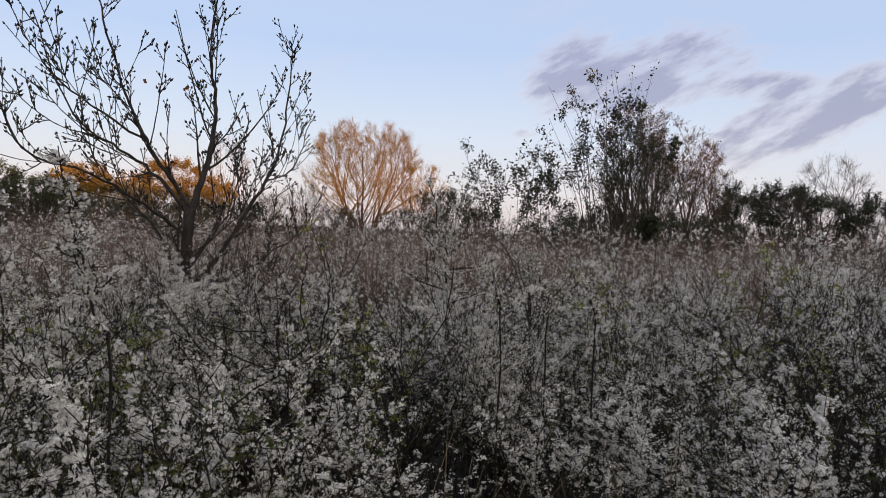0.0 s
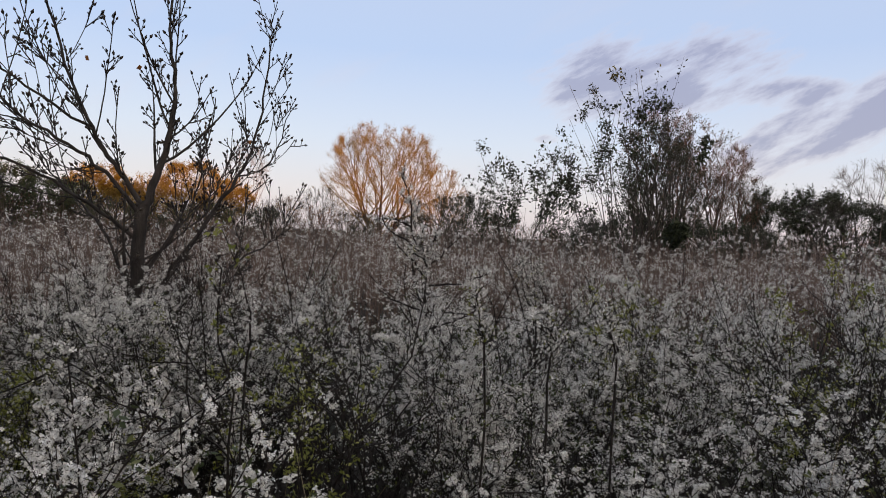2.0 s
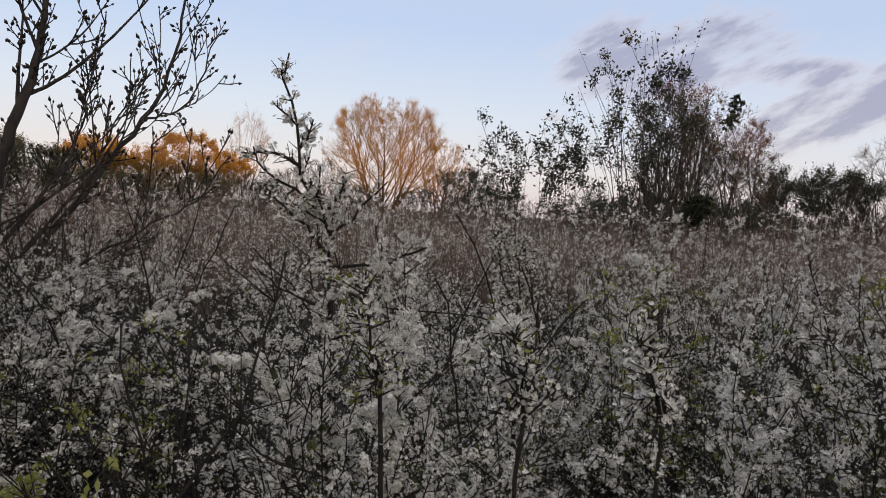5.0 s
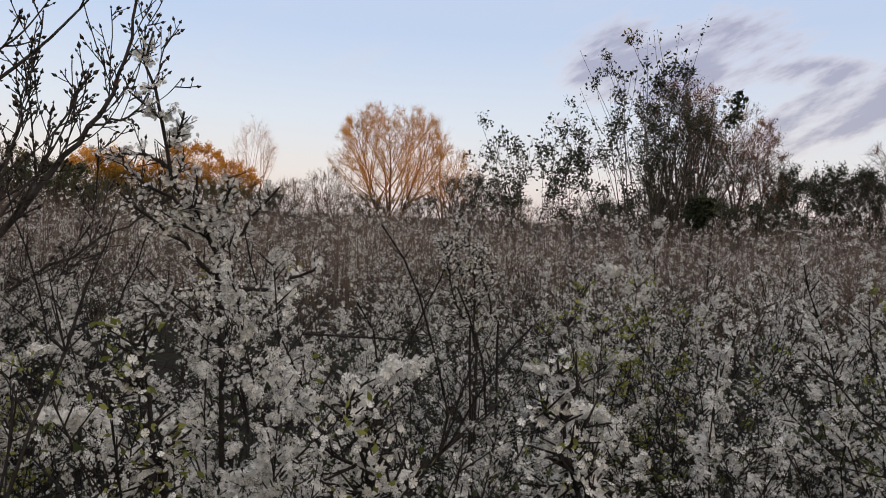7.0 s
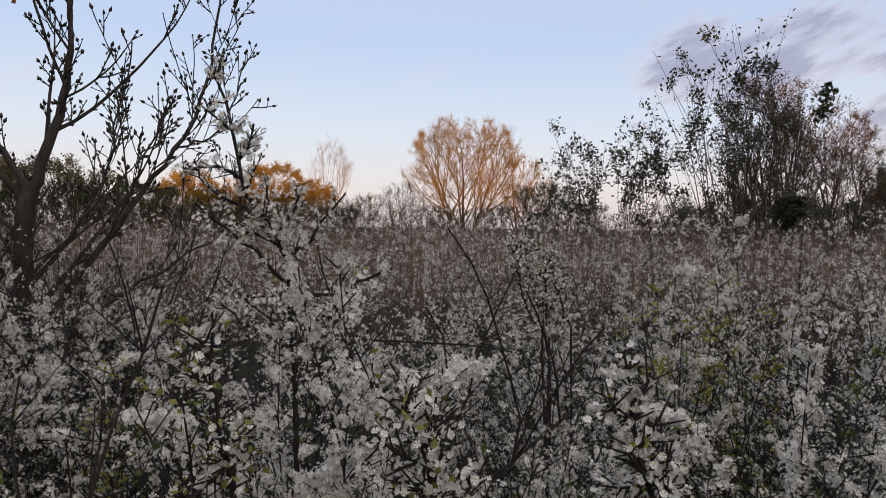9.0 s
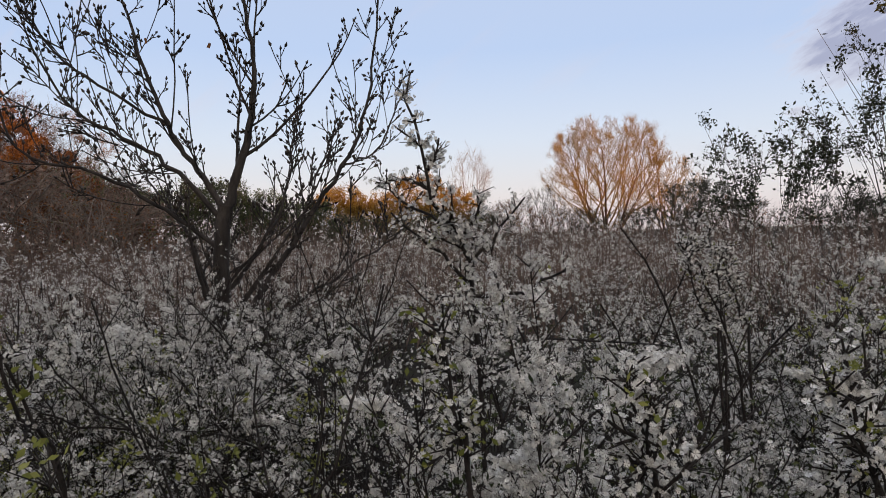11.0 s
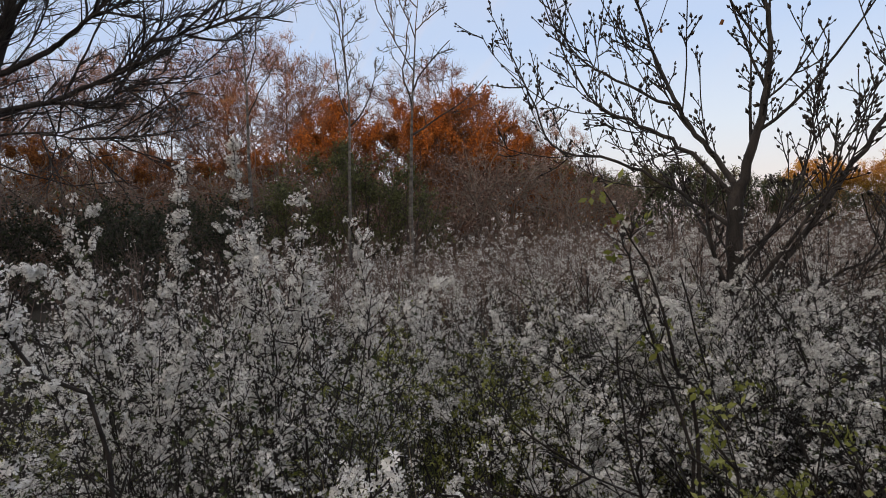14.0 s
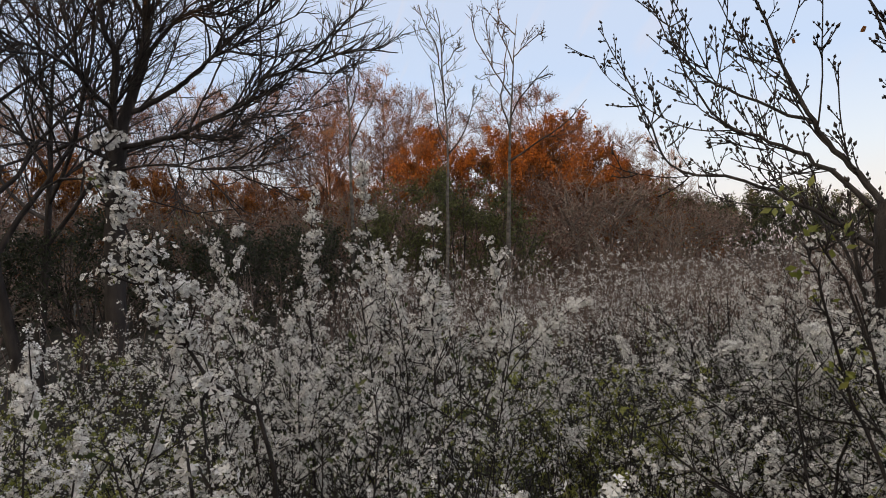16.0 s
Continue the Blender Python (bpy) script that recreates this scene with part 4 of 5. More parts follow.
def tree(name, label, seed, x, y, h, w, n, bark, twig_mat=None, low=0.15, shape="dome", stems=1, twig=0.006, max_r=0.15, sprigs=3, sprig_len=0.25, leaf=None, leaf_n=0, leaf_size=0.06,
         leaf_low=0.0, category="tree", group="", leaf_label="", trunk_to=0.92, clump=0, open_=(0.5, 1.0), lift=0.09, lean=0.30, wob=0.05):
    """A tree of straight-grown stems, limbs, branches, twigs and sprigs inside a rounded crown, with many single leaves where it has them.
    n: about how many twigs; low: the clear stem below the limbs, as a share of the height."""
    rng = np.random.default_rng(seed)
    root = tagged(new(name), label, category, group=group)
    root.location = (x, y, 0)
    root["tall"] = h
    trunk, crown = Geo(), Geo()
    n1 = max(4, round((n / stems) ** 0.40))
    n2 = max(3, round((n / stems / n1) ** 0.5 * 1.15))
    n3 = max(2, round(n / stems / n1 / n2))
    tips = []

    def along(line, u):
        i = min(int(u * (len(line) - 1)), len(line) - 2)
        return line[i] + (line[i + 1] - line[i]) * (u * (len(line) - 1) - i), unit(line[i + 1] - line[i])

    def bough(p, d, want, wob, up, k):
        ln = min(want, reach(p, unit(d + np.array([0, 0, up * k * 0.4])), h, w, shape) * rng.uniform(0.85, 1.06))
        return (rod(p, d, ln, k, rng, wob, up), ln) if ln > want * 0.12 else (None, 0)

    for s in range(stems):
        a = s * 6.283 / stems + rng.uniform(-0.5, 0.5)
        r0 = 0.0 if stems == 1 else 0.03 * w
        tilt = 0.0 if stems == 1 else lean * w / h * rng.uniform(0.5, 1.3)
        sh = h * trunk_to * (rng.uniform(0.82, 1.0) if stems > 1 else 1.05)
        st = rod((r0 * math.cos(a), r0 * math.sin(a), -0.1), unit(np.array([tilt * math.cos(a), tilt * math.sin(a), 1])), sh, 10, rng, 0.035, 0.03)
        r_stem = max_r * rng.uniform(0.75, 1.0)
        trunk.tube(st, r_stem * (1 - 0.93 * np.linspace(0, 1, 10) ** 0.85), 8)
        tips.append(st[-2:])
        for i1 in range(n1):
            u = low / trunk_to + (0.97 - low / trunk_to) * (i1 + rng.random()) / n1
            p, d0 = along(st, u)
            d = side_dir(d0, rng.uniform(*open_), i1 * 2.4 + rng.uniform(-0.6, 0.6))
            lb, ln = bough(p, d, h * 0.75, wob, lift, 9)
            if lb is None:
                continue
            r1 = max(twig * 1.6, min(r_stem * (1 - 0.8 * u) * 0.62, 0.022 * ln + twig))
            crown.tube(lb, r1 + (twig - r1) * np.linspace(0, 1, 9) ** 0.8, 5)
            tips.append(lb[-2:])
            for _ in range(n2):
                v = rng.uniform(0.15, 0.95)
                p2, d1 = along(lb, v)
                b2, l2 = bough(p2, side_dir(d1, rng.uniform(0.45, 0.95), rng.uniform(0, 6.28)), ln * (0.62 - 0.42 * v) * rng.uniform(0.6, 1.3), wob * 1.4, lift * 0.8, 6)
                if b2 is None:
                    continue
                r2 = max(twig, r1 * (1 - 0.7 * v) * 0.5)
                crown.tube(b2, np.linspace(r2, twig * 0.7, 6), 4 if r2 > 0.012 else 3)
                tips.append(b2[-2:])
                for _ in range(n3):
                    t_ = rng.uniform(0.15, 0.97)
                    p3, d2 = along(b2, t_)
                    l3 = max(l2 * (0.55 - 0.3 * t_) * rng.uniform(0.6, 1.3), sprig_len * 0.6)
                    b3 = rod(p3, side_dir(d2, rng.uniform(0.35, 0.9), rng.uniform(0, 6.28)), l3, 4, rng, 0.10, lift * 0.8)
                    crown.tube(b3, np.linspace(twig * 0.8, twig * 0.4, 4), 3)
                    tips.append(b3)
                    for _ in range(sprigs):
                        q, d3 = along(b3, rng.uniform(0.1, 0.98))
                        sp = np.array([q, q + (side_dir(d3, rng.uniform(0.35, 0.85), rng.uniform(0, 6.28)) + np.array([0, 0, 0.1])) * sprig_len * rng.uniform(0.4, 1.1)])
                        crown.tube(sp, (twig * 0.55, twig * 0.28), 3)
                        tips.append(sp)
    part("trunk", trunk, bark, root)
    part("crown", crown, twig_mat or bark, root)
    if leaf_n:
        if clump:
            keep = [t for t in tips if math.sin(t[0][0] * clump + seed) * math.sin(t[0][1] * clump) * math.sin(t[0][2] * clump * 1.3 + seed) > -0.12]
            tips = keep or tips
        pts = polyline_points(tips, leaf_n, rng)
        pts = pts[pts[:, 2] > leaf_low * h]
        lf = Geo()
        scatter(lf, LEAF, pts + rng.normal(0, leaf_size * 0.5, pts.shape), axes(len(pts), rng), rng.uniform(0.6, 1.3, len(pts)) * leaf_size)
        part("foliage", lf, leaf, root, leaf_label, smooth=False)
    return root


def polar(az, r, ex=0.25, ey=-0.1):
    return ex - math.sin(radians(az)) * r, ey + math.cos(radians(az)) * r


def plant(src, x, y, size, turn):
    """Another tree of the same kind."""
    ob = copy_thing(src, pose(x, y, 0, 0, 0, turn))
    ob.scale = (size, size, size)
    return ob


# glowing willow in the middle distance, with its neighbours
x, y = polar(9.4, 70)
tree("willow_tree", "tall rounded willow, its bare twigs coloured orange for the late sun", 11, x, y, 13.1, 13.2, 3000, TWIG_RED, TWIG_SUNLIT, 0.10, "dome", 6, 0.010, 0.2, 4, 0.6, LEAF_AMBER, 15000, 0.11, 0.2, open_=(0.45, 0.95), lean=0.55, lift=0.07)
x, y = polar(4.6, 73)
tree("willow_tree", "smaller bare willow, its twigs coloured pale orange for the late sun", 12, x, y, 9.6, 7.6, 900, TWIG_RED, TWIG_SUNLIT, 0.10, "dome", 5, 0.011, 0.14, 4, 0.5, LEAF_AMBER, 1200, 0.11, 0.3, lean=0.5)
x, y = polar(2.4, 46)
tree("sallow_bush", "dark rounded sallow bush with dull green leaves", 13, x, y, 4.6, 6.4, 450, TWIG_GREY, None, 0.02, "dome", 6, 0.009, 0.06, 4, 0.4, LEAF_DARK, 9000, 0.09, category="bush")
x, y = polar(-0.6, 44)
tree("sallow_bush", "low dark sallow bush with bare twigs", 16, x, y, 3.4, 4.6, 300, TWIG_GREY, None, 0.02, "dome", 6, 0.008, 0.05, 4, 0.4, LEAF_DARK, 3000, 0.08, category="bush")
for k, (az, r, h, w) in enumerate([(14.6, 56, 5.2, 5.0), (17.5, 54, 4.0, 4.6), (12.0, 52, 3.2, 4.2), (19.5, 50, 3.4, 4.4)]):
    x, y = polar(az, r)
    tree("sallow_bush", "low pale bush with bare grey-brown twigs", 200 + k, x, y, h, w, 360, TWIG_GREY, TWIG_RED if k == 1 else None, 0.02, "dome", 6, 0.008, 0.05, 4, 0.4, LEAF_AMBER, 700, 0.08, 0.3, category="bush", group="pale bushes")
x, y = polar(20.9, 72)
tree("poplar_tree", "slender bare poplar with fine pale upright twigs", 15, x, y, 10.8, 4.6, 280, TWIG_GREY, TWIG_PINK, 0.25, "vase", 4, 0.007, 0.1, 4, 0.7, trunk_to=0.8, open_=(0.2, 0.5))

low_bushes = [tree("sallow_bush", "low grey-brown bush of bare twigs at the field's end", 270 + k, 26 + 5 * k, 62, 3.2, 5.0, 150, TWIG_GREY, TWIG_RED if k == 1 else None, 0.0, "dome", 6, 0.009, 0.05, 4, 0.45, (LEAF_DULL, LEAF_RUST, LEAF_DARK)[k], (1500, 800, 3000)[k], 0.09,
                  category="bush", group="field's end") for k in range(3)]
for k in range(52):
    x, y = polar(-52 + 2.0 * k + 0.7 * math.sin(k * 3.1), 56 + 12 * math.sin(k * 1.9))
    plant(low_bushes[(k * 2 + k // 7) % 3], x, y, 0.85 + 0.22 * math.sin(k * 2.7), 53.0 * k)

# hedge of amber-leaved trees, the late sunlight partly put into their leaf colour
ambers, shaded, greens, darks = [], [], [], []
for k, (az, r, h, w) in enumerate([(22.6, 60, 5.6, 6.0), (25.4, 58, 6.6, 6.6), (28.6, 60, 5.2, 6.5), (31.4, 57, 5.8, 6.0)]):
    x, y = polar(az, r)
    if k >= 3:
        plant(ambers[k - 3], x, y, h / (5.6, 6.6, 5.6)[k - 3], 100.0 + 40 * k)
        continue
    ambers.append(tree("hedge_tree", "rounded hedge tree with amber foliage, late sun put into its colour", 20 + k, x, y, h, w, 420, TWIG_GREY, TWIG_SUNLIT, 0.05, "dome", 5, 0.010, 0.08, 4, 0.5, LEAF_AMBER, 11000, 0.13, 0.1, group="amber hedge", clump=1.3))
for k, (az, r, h, w) in enumerate([(23.5, 52, 3.2, 5.5), (27.5, 51, 3.0, 5.5), (31.0, 50, 3.0, 5.5), (35.0, 49, 3.2, 5.5), (39.0, 47, 3.6, 5.5)]):
    x, y = polar(az, r)
    if k >= 2:
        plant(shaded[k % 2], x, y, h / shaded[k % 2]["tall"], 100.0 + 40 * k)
        continue
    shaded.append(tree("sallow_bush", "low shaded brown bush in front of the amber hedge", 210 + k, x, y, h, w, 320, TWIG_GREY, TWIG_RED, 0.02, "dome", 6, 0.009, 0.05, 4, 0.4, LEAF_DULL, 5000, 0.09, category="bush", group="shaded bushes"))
for k, (az, r, h, w) in enumerate([(34.2, 50, 4.2, 6.0), (38.0, 46, 4.6, 6.0), (41.5, 42, 5.0, 6.5), (44.5, 42, 4.4, 6.5), (47.5, 40, 4.4, 6.0), (50.5, 40, 4.8, 6.0)]):
    x, y = polar(az, r)
    if k >= 2:
        plant(greens[k % 2], x, y, h / greens[k % 2]["tall"], 100.0 + 40 * k)
        continue
    greens.append(tree("hedge_tree", "dull green rounded hedge tree in shade", 30 + k, x, y, h, w, 360, TWIG_GREY, None, 0.02, "dome", 5, 0.009, 0.07, 4, 0.45, LEAF_DULL, 9000, 0.11, group="green hedge", clump=1.6))

# tall dark tree with small leaves, young poplars and alders beside it
tree("poplar_tree", "dark slender poplar in small new leaf", 41, 5.15, 21.6, 6.3, 2.5, 480, TWIG_GREY, None, 0.06, "dome", 4, 0.005, 0.07, 3, 0.30, LEAF_DARK, 4200, 0.075, open_=(0.4, 0.85), leaf_label="small dark leaves")
for k, (x, y, h, w, lean) in enumerate([(4.3, 21.3, 7.3, 1.4, -11.5), (4.5, 21.1, 6.8, 1.3, -8), (4.55, 20.5, 7.9, 1.2, -3.5), (4.7, 20.7, 8.1, 1.1, 3.5), (4.2, 21.3, 5.8, 1.3, -17), (4.0, 21.3, 5.0, 1.2, -21)]):
    shoot = tree("poplar_sapling", "tall slim poplar shoot with dark new leaves strung along it", 300 + k, x, y, h, w, 70, TWIG_GREY, None, 0.35, "dome", 2, 0.005, 0.028, 2, 0.3, LEAF_DARK, 460, 0.11, category="sapling", group="young poplars", trunk_to=0.95, open_=(0.3, 0.6), lean=0.6)
    shoot.rotation_euler = (0, radians(lean), 0)
tree("poplar_tree", "dark broad poplar in small new leaf", 42, 6.1, 22.6, 6.0, 2.8, 560, TWIG_GREY, None, 0.05, "dome", 5, 0.005, 0.08, 4, 0.3, LEAF_DARK, 6000, 0.065, leaf_label="small dark leaves")
for k, (x, y, h, w, lean) in enumerate([(0.75, 21.4, 4.7, 1.2, -14), (0.85, 21.5, 4.6, 1.2, -7), (1.0, 21.6, 4.4, 1.1, 0), (1.1, 21.5, 4.8, 1.1, 6), (1.3, 21.7, 4.6, 1.0, 13), (1.5, 21.6, 4.4, 1.2, 20), (2.6, 21.8, 4.6, 1.3, -6)]):
    shoot = tree("poplar_sapling", "slim young poplar with dark new leaves along its shoots", 45 + k, x, y, h, w, 60, TWIG_GREY, None, 0.25, "vase", 2, 0.005, 0.022, 2, 0.3, LEAF_DARK, 400, 0.11, category="sapling", group="young poplars", trunk_to=0.9, open_=(0.3, 0.65))
    shoot.rotation_euler = (0, radians(lean), 0)
for k, (az, r, h, w) in enumerate([(-14.2, 33, 8.2, 4.6), (-17.2, 34, 7.6, 4.4), (-19.0, 35, 6.6, 3.6)]):
    x, y = polar(az, r)
    tree("alder_tree", "dark bare alder with reddish twig tops", 52 + k, x, y, h, w, 700, TWIG_GREY, TWIG_RED, 0.1, "dome", 2, 0.007, 0.12, 4, 0.4, LEAF_DARK, 3500, 0.08, 0.0, group="alders")
for k, (az, r, h, w) in enumerate([(-22.2, 38, 4.6, 4), (-25.0, 37, 4.6, 5), (-27.2, 38, 4.4, 4.5), (-31.0, 38, 4.2, 5), (-34.5, 36, 4.2, 5), (-38.5, 36, 4.4, 5.5), (-42.5, 36, 4.4, 5.5), (-47, 36, 4.4, 5.5)]):
    x, y = polar(az, r)
    if k >= 3:
        plant(darks[k % 3], x, y, h / darks[k % 3]["tall"], 100.0 + 40 * k)
        continue
    darks.append(tree("hedge_tree", "dark hedge tree with thin bare tops", 60 + k, x, y, h, w, 420, TWIG_GREY, None, 0.02, "dome", 5, 0.007, 0.07, 4, 0.4, LEAF_DARK, 8000, 0.10, group="dark hedge", clump=1.5))
for k, (az, r, h, w) in enumerate([(-21.2, 42, 6.2, 2.0), (-28.6, 42, 6.6, 3.4), (-30.0, 43, 6.2, 2.6), (-36.0, 40, 5.6, 3.0)]):
    x, y = polar(az, r)
    tree("ash_tree", "thin bare ash above the dark hedge", 70 + k, x, y, h, w, 200, TWIG_GREY, None, 0.3, "vase", 2, 0.008, 0.06, 4, 0.5, group="bare ashes")
for k, (az, r, h, w) in enumerate([(-8.5, 26, 2.6, 3.5), (-12.0, 25, 2.8, 3.5), (-16.0, 27, 2.6, 3.5), (-20.0, 28, 2.6, 3.5)]):
    x, y = polar(az, r)
    tree("sallow_bush", "low dark bush under the poplars", 220 + k, x, y, h, w, 260, TWIG_GREY, None, 0.02, "dome", 6, 0.006, 0.05, 4, 0.3, LEAF_DARK, 4500, 0.07, category="bush", group="low dark bushes")

# leafy sapling that stands out of the thicket
tree("evergreen_sapling", "slim sapling with dark green leaf tufts at its top", 77, 3.32, 11.25, 3.62, 0.46, 44, YOUNG_BARK, None, 0.30, "column", 1, 0.003, 0.016, 3, 0.13, LEAF_DARK, 2200, 0.075, 0.40, category="sapling", trunk_to=0.95)

# ---- the wood ----
for k, (x, y, h, w) in enumerate([(-12.40, 6.09, 7.0, 3.0), (-11.93, 7.30, 6.9, 3.2), (-13.4, 4.3, 7.6, 2.6)]):
    tree("aspen_tree", "slender aspen with pale grey trunk and thin bare upper twigs", 80 + k, x, y, h, w, 150, ASPEN_BARK, TWIG_GREY, 0.50, "dome", 1, 0.0085, 0.072, 2, 0.11, LEAF_DARK, 170, 0.045, 0.5, group="aspens", leaf_label="dark swollen buds", open_=(0.55, 0.95), lift=0.06, wob=0.15)
birches = [tree("birch_tree", "tall bare birch, its rounded reddish crown lit by low sun", 90 + k, -42 - 4 * k, 22 + 5 * k, 10.0, 7.8, 1500, TWIG_GREY, (TWIG_PINK, TWIG_BROWN, TWIG_RED)[k], 0.22, "dome", 2, 0.009, 0.11, 4, 0.45, LEAF_RUST, 3400, 0.085, 0.35, group="wood", open_=(0.6, 1.1), wob=0.11, lift=0.035) for k in range(3)]
# rust leaf colour carries part of the sunset orange on these crowns
beeches = [tree("beech_tree", "tree with dense rust-brown leaves, low-sun orange put into their colour", 95 + k, -40 - 4 * k, 14 - 5 * k, 8.0, 5.4, 700, TWIG_GREY, TWIG_RED, 0.04, "dome", 2, 0.008, 0.1, 4, 0.4, LEAF_RUST, 24000, 0.105, group="wood", clump=1.25, wob=0.1) for k in range(4)]
# bearing, distance, height and whether bare
WOOD = [(49.0, 36, 3.6, 0), (51.0, 38, 5.4, 1), (52.3, 33, 4.5, 0), (53.8, 38, 8.0, 1), (55.4, 31, 6.2, 0), (57.3, 39, 9.4, 1), (60.0, 31, 8.2, 0), (61.5, 37, 9.4, 1), (64.2, 36, 11.0, 1), (66.4, 30, 7.4, 0), (71.6, 30, 7.7, 0), (73.0, 36, 11.0, 1),
        (76.8, 34, 11.6, 1), (78.4, 29, 5.2, 0), (80.8, 33, 11.4, 1), (84.0, 28, 5.0, 0), (86.5, 34, 11.0, 1), (89.5, 28, 5.2, 0), (92.5, 33, 10.5, 1), (95.0, 27, 5.4, 0), (98.0, 30, 9.5, 1), (101.0, 26, 5.6, 0),
        (105.0, 29, 9.6, 1), (108.0, 25, 5.8, 0), (112.0, 28, 9.6, 1), (116.0, 25, 6.2, 0)]
for k, (az, r, h, bare) in enumerate(WOOD):
    x, y = polar(az, r, 0.27, 1.75)
    src = birches[k % 3] if bare else beeches[k % 4]
    plant(src, x, y, h / (10.0 if bare else 8.0), 77.0 * k)
edge = [tree("understorey_bush", "tangled bush of bare brown twigs at the wood's edge", 240 + k, -38 - 3 * k, 4 + 3 * k, 3.6, 5.0, 170, TWIG_BROWN, (TWIG_PALE, TWIG_RED, TWIG_PALE, TWIG_BROWN)[k], 0.02, "dome", 6, 0.012, 0.05, 3, 0.55,
             (LEAF_BROWN, LEAF_BROWN, LEAF_RUST, LEAF_MOSS)[k], (2600, 2200, 500, 1500)[k], 0.085, category="bush", group="wood's edge", wob=0.16, lift=0.03, open_=(0.6, 1.2)) for k in range(4)]
for k in range(44):
    x, y = polar(50 + k * 1.6, 24.5 + 4.0 * math.sin(k * 2.3), 0.27, 1.75)
    plant(edge[(k * 3 + k // 5) % 4], x, y, 0.95 + 0.3 * math.sin(k * 1.7), 61.0 * k)
for k in range(22):
    x, y = polar(50 + k * 2.6, 36.0 + 3.0 * math.sin(k * 1.3), 0.27, 1.75)
    plant(edge[(k * 5 + 1) % 4], x, y, 1.2 + 0.2 * math.sin(k * 2.7), 37.0 * k)
for k, (x, y, h) in enumerate([(-13.6, 6.7, 3.7), (-13.2, 7.6, 3.2), (-14.0, 5.4, 2.8)]):
    tree("sallow_bush", "olive-green leafy bush behind the aspens", 230 + k, x, y, h, 2.4, 260, TWIG_GREY, None, 0.05, "dome", 4, 0.005, 0.04, 4, 0.25, LEAF_MOSS, 7000, 0.06, category="bush", group="green bushes")
def oak_tree():
    root = tagged(new("oak_tree"), "large bare oak with wide dark spreading branches", "tree")
    rng = np.random.default_rng(150)

    def grow(wood, line, r0, level):
        """Crooked side branches, each with finer ones."""
        total = np.linalg.norm(np.diff(line, axis=0), axis=1).sum()
        per, longest = ((5.2, 1.5), (6.5, 0.7), (8.0, 0.36))[level]
        for _ in range(max(1, int(total * per))):
            u = rng.uniform(0.18, 0.99) * (len(line) - 1)
            i = min(int(u), len(line) - 2)
            p = line[i] + (line[i + 1] - line[i]) * (u - i)
            d = side_dir(unit(line[i + 1] - line[i]), rng.uniform(0.35, 0.85), rng.uniform(0, 6.28))
            ln = longest * rng.uniform(0.45, 1.15) * (1.1 - 0.5 * u / len(line))
            n = (8, 6, 4)[level]
            b = rod(p, d, ln, n, rng, 0.13, 0.05)
            r = min(r0 * 0.55, (0.019, 0.0095, 0.0052)[level])
            wood.tube(b, np.linspace(r, (0.007, 0.0045, 0.003)[level], n), (5, 4, 3)[level])
            if level < 2:
                grow(wood, b, r, level + 1)

    def limb(name, pts, r0, r1):
        line = curve(pts, 6 * (len(pts) - 1) + 1, 0.008, rng)
        wood = Geo()
        wood.tube(line, r0 + (r1 - r0) * np.linspace(0, 1, len(line)) ** 0.8, 9)
        if name != "trunk":
            grow(wood, line, r0, 0)
        part(name, wood, OAK_BARK, root)

    limb("trunk", [(-10.16, 0.27, -0.10), (-10.16, 0.27, 1.88), (-10.13, 0.30, 2.49), (-10.08, 0.32, 2.97), (-10.01, 0.36, 3.43)], 0.150, 0.130)
    limb("limb", [(-10.01, 0.36, 3.41), (-9.98, 0.49, 3.89), (-9.85, 0.76, 4.70), (-9.60, 0.86, 5.44), (-9.43, 0.97, 6.10), (-9.17, 1.11, 6.84)], 0.100, 0.030)
    limb("limb", [(-10.01, 0.35, 3.43), (-9.80, 0.35, 3.95), (-9.54, 0.45, 4.58), (-9.32, 0.33, 4.87), (-9.19, 0.33, 5.23), (-8.80, 0.33, 5.86)], 0.068, 0.020)
    limb("limb", [(-9.99, 0.50, 3.89), (-9.70, 1.17, 4.23), (-9.53, 1.54, 4.51), (-9.33, 1.87, 4.82), (-9.12, 2.23, 5.06), (-8.88, 2.59, 5.32), (-8.61, 2.84, 5.62)], 0.044, 0.010)
    limb("limb", [(-10.01, 0.40, 3.43), (-9.75, 1.14, 3.58), (-9.51, 1.73, 3.82), (-9.25, 2.15, 3.99), (-9.05, 2.41, 4.28), (-8.75, 2.96, 4.38), (-8.43, 3.34, 4.50)], 0.042, 0.008)
    limb("limb", [(-10.03, 0.35, 3.31), (-10.34, 0.95, 3.63), (-10.64, 1.72, 3.80), (-10.83, 2.46, 4.21), (-11.06, 3.00, 4.33), (-11.13, 3.38, 4.66)], 0.027, 0.007)
    limb("limb", [(-9.84, 0.78, 4.72), (-9.62, 1.20, 5.16), (-9.36, 1.57, 5.31), (-9.18, 1.99, 5.49), (-8.82, 2.41, 5.75)], 0.035, 0.010)
    limb("limb", [(-9.80, 0.35, 3.93), (-9.34, 0.19, 4.03), (-8.85, 0.06, 4.19), (-8.35, -0.20, 4.26), (-7.97, -0.48, 4.24), (-7.48, -0.69, 4.22)], 0.038, 0.010)
    limb("limb", [(-9.98, 0.36, 3.60), (-10.20, -0.00, 4.20), (-10.31, -0.27, 5.13), (-10.39, -0.41, 5.98)], 0.032, 0.010)
    limb("limb", [(-10.04, 0.34, 3.21), (-9.37, 0.06, 3.31), (-8.79, -0.26, 3.28), (-8.23, -0.58, 3.09)], 0.026, 0.007)
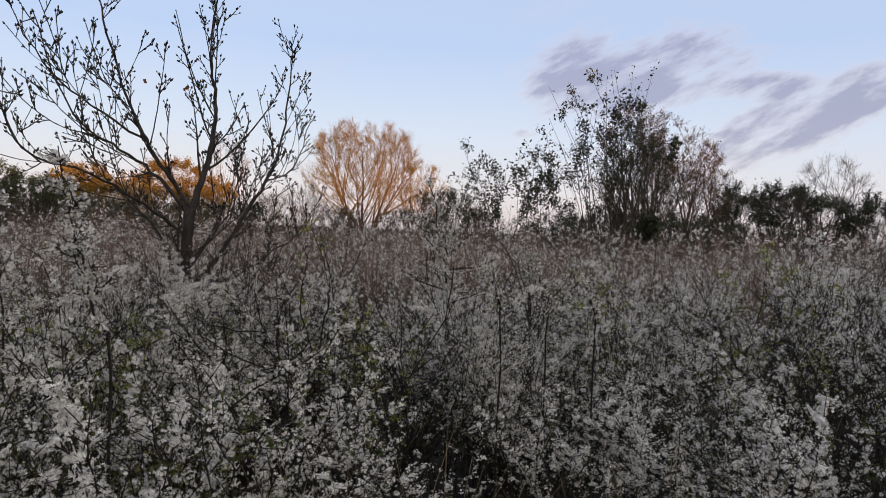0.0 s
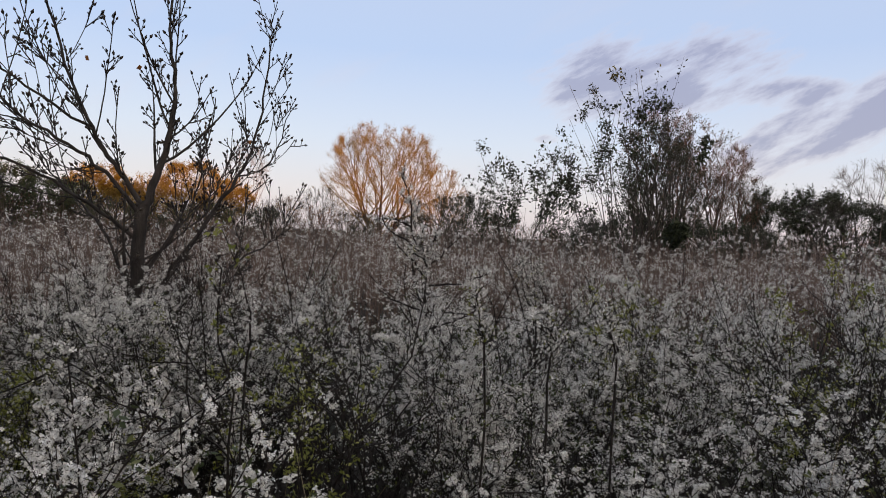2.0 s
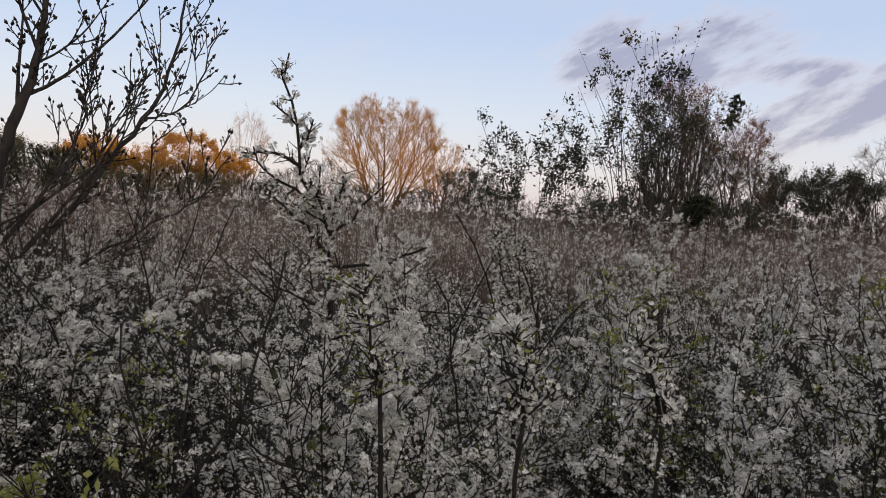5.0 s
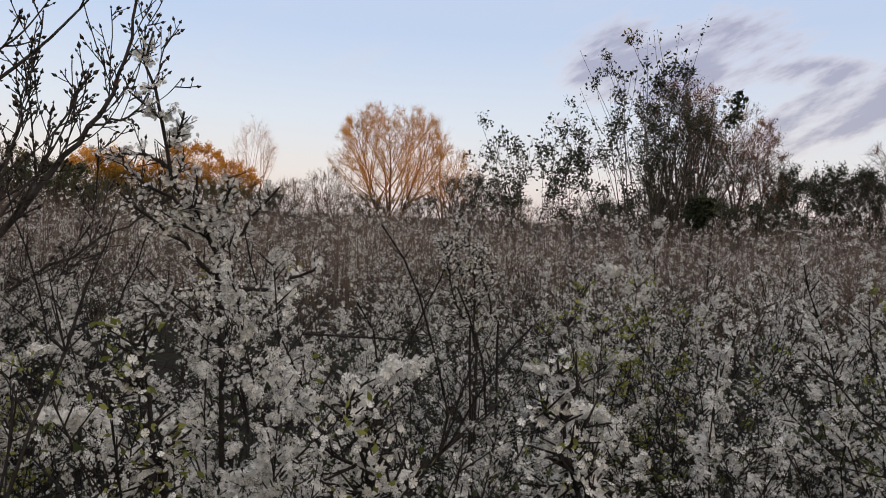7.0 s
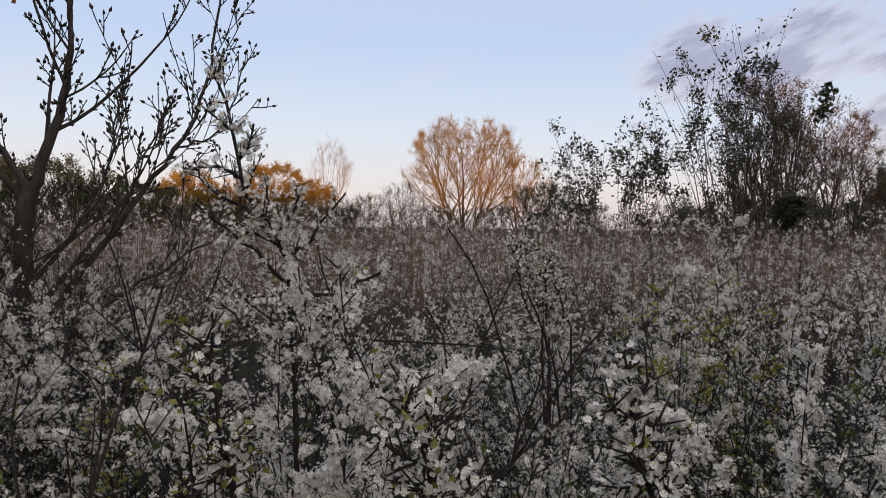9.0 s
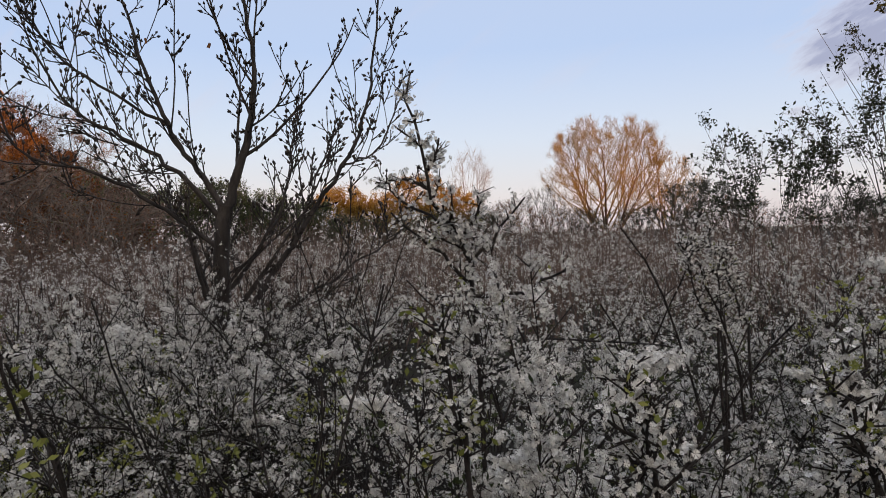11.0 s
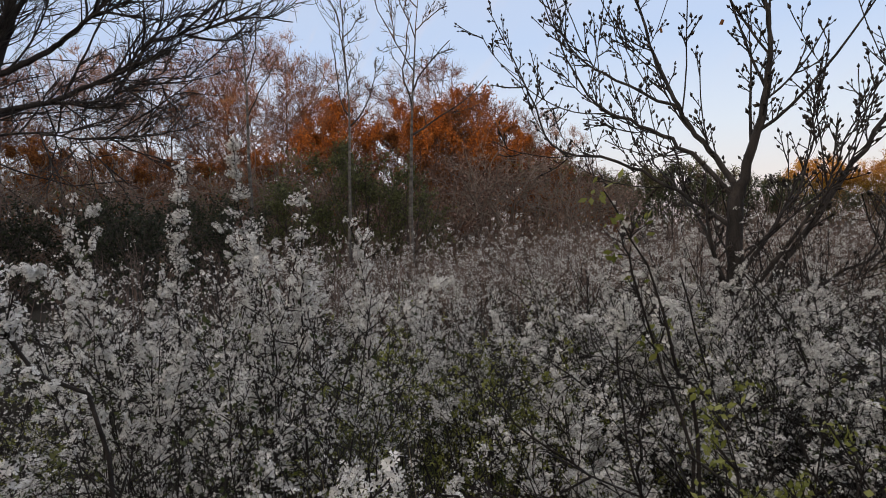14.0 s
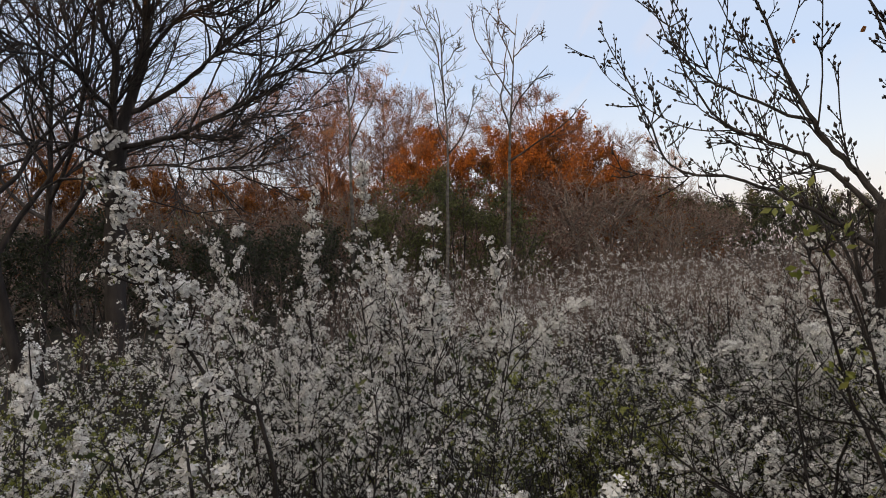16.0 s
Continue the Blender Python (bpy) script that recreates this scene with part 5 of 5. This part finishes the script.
    limb("limb", [(-10.06, 0.35, 3.13), (-9.32, 1.02, 3.09), (-8.76, 1.60, 2.95), (-8.24, 2.14, 2.94)], 0.021, 0.006)
    limb("limb", [(-9.70, 0.82, 5.16), (-9.78, 0.59, 5.73), (-9.68, 0.44, 6.39)], 0.040, 0.012)
    limb("limb", [(-9.57, 0.87, 5.51), (-9.46, 1.39, 6.08), (-9.27, 1.94, 6.70)], 0.040, 0.012)


oak_tree()
tree("oak_tree", "bare oak with dark crooked branches at the wood's edge", 152, -10.66, -0.94, 8.0, 7.5, 1400, OAK_BARK, None, 0.28, "spread", 2, 0.006, 0.12, 3, 0.35, trunk_to=0.8, open_=(0.6, 1.1), lift=0.05, lean=0.2, wob=0.15)
for k, (x, y, h, w) in enumerate([(-11.6, 1.9, 2.2, 3.2), (-11.6, -0.3, 2.5, 3.4), (-11.4, -2.0, 2.4, 3.4), (-12.8, 3.4, 2.4, 3.2)]):
    tree("holly_bush", "dark green bush under the oak", 260 + k, x, y, h, w, 300, TWIG_GREY, None, 0.02, "dome", 6, 0.005, 0.04, 4, 0.25, LEAF_DARK, 6500, 0.06, category="bush", group="bushes under the oak")


# ---- wooded rise behind, which keeps the thicket in shade ----
def wooded_rise():
    geo = Geo()
    away = np.array([sun_from.x, sun_from.y, 0])
    away /= np.linalg.norm(away)
    across = np.array([-away[1], away[0], 0])
    rng = np.random.default_rng(3)
    n = 90
    rows = []
    for depth, hs in ((0, 0.0), (4, 0.7), (8, 1.0), (16, 1.0), (26, 0.6), (34, 0.0)):
        s = np.linspace(-160, 160, n)
        top = 10.2 + 0.8 * np.sin(s * 0.11) + 0.6 * np.sin(s * 0.37 + 1) + rng.normal(0, 0.35, n)
        rows.append(away * (60 + depth) + across * s[:, None] + np.array([0, 0, 1]) * (top * hs)[:, None])
    v = np.concatenate(rows)
    f = [(j * n + i, j * n + i + 1, (j + 1) * n + i + 1, (j + 1) * n + i) for j in range(len(rows) - 1) for i in range(n - 1)]
    geo.add(v, f)
    tagged(new("backdrop", geo.mesh("backdrop", LEAF_DARK)), "dark wooded rise", "hill", kind="structure")


wooded_rise()
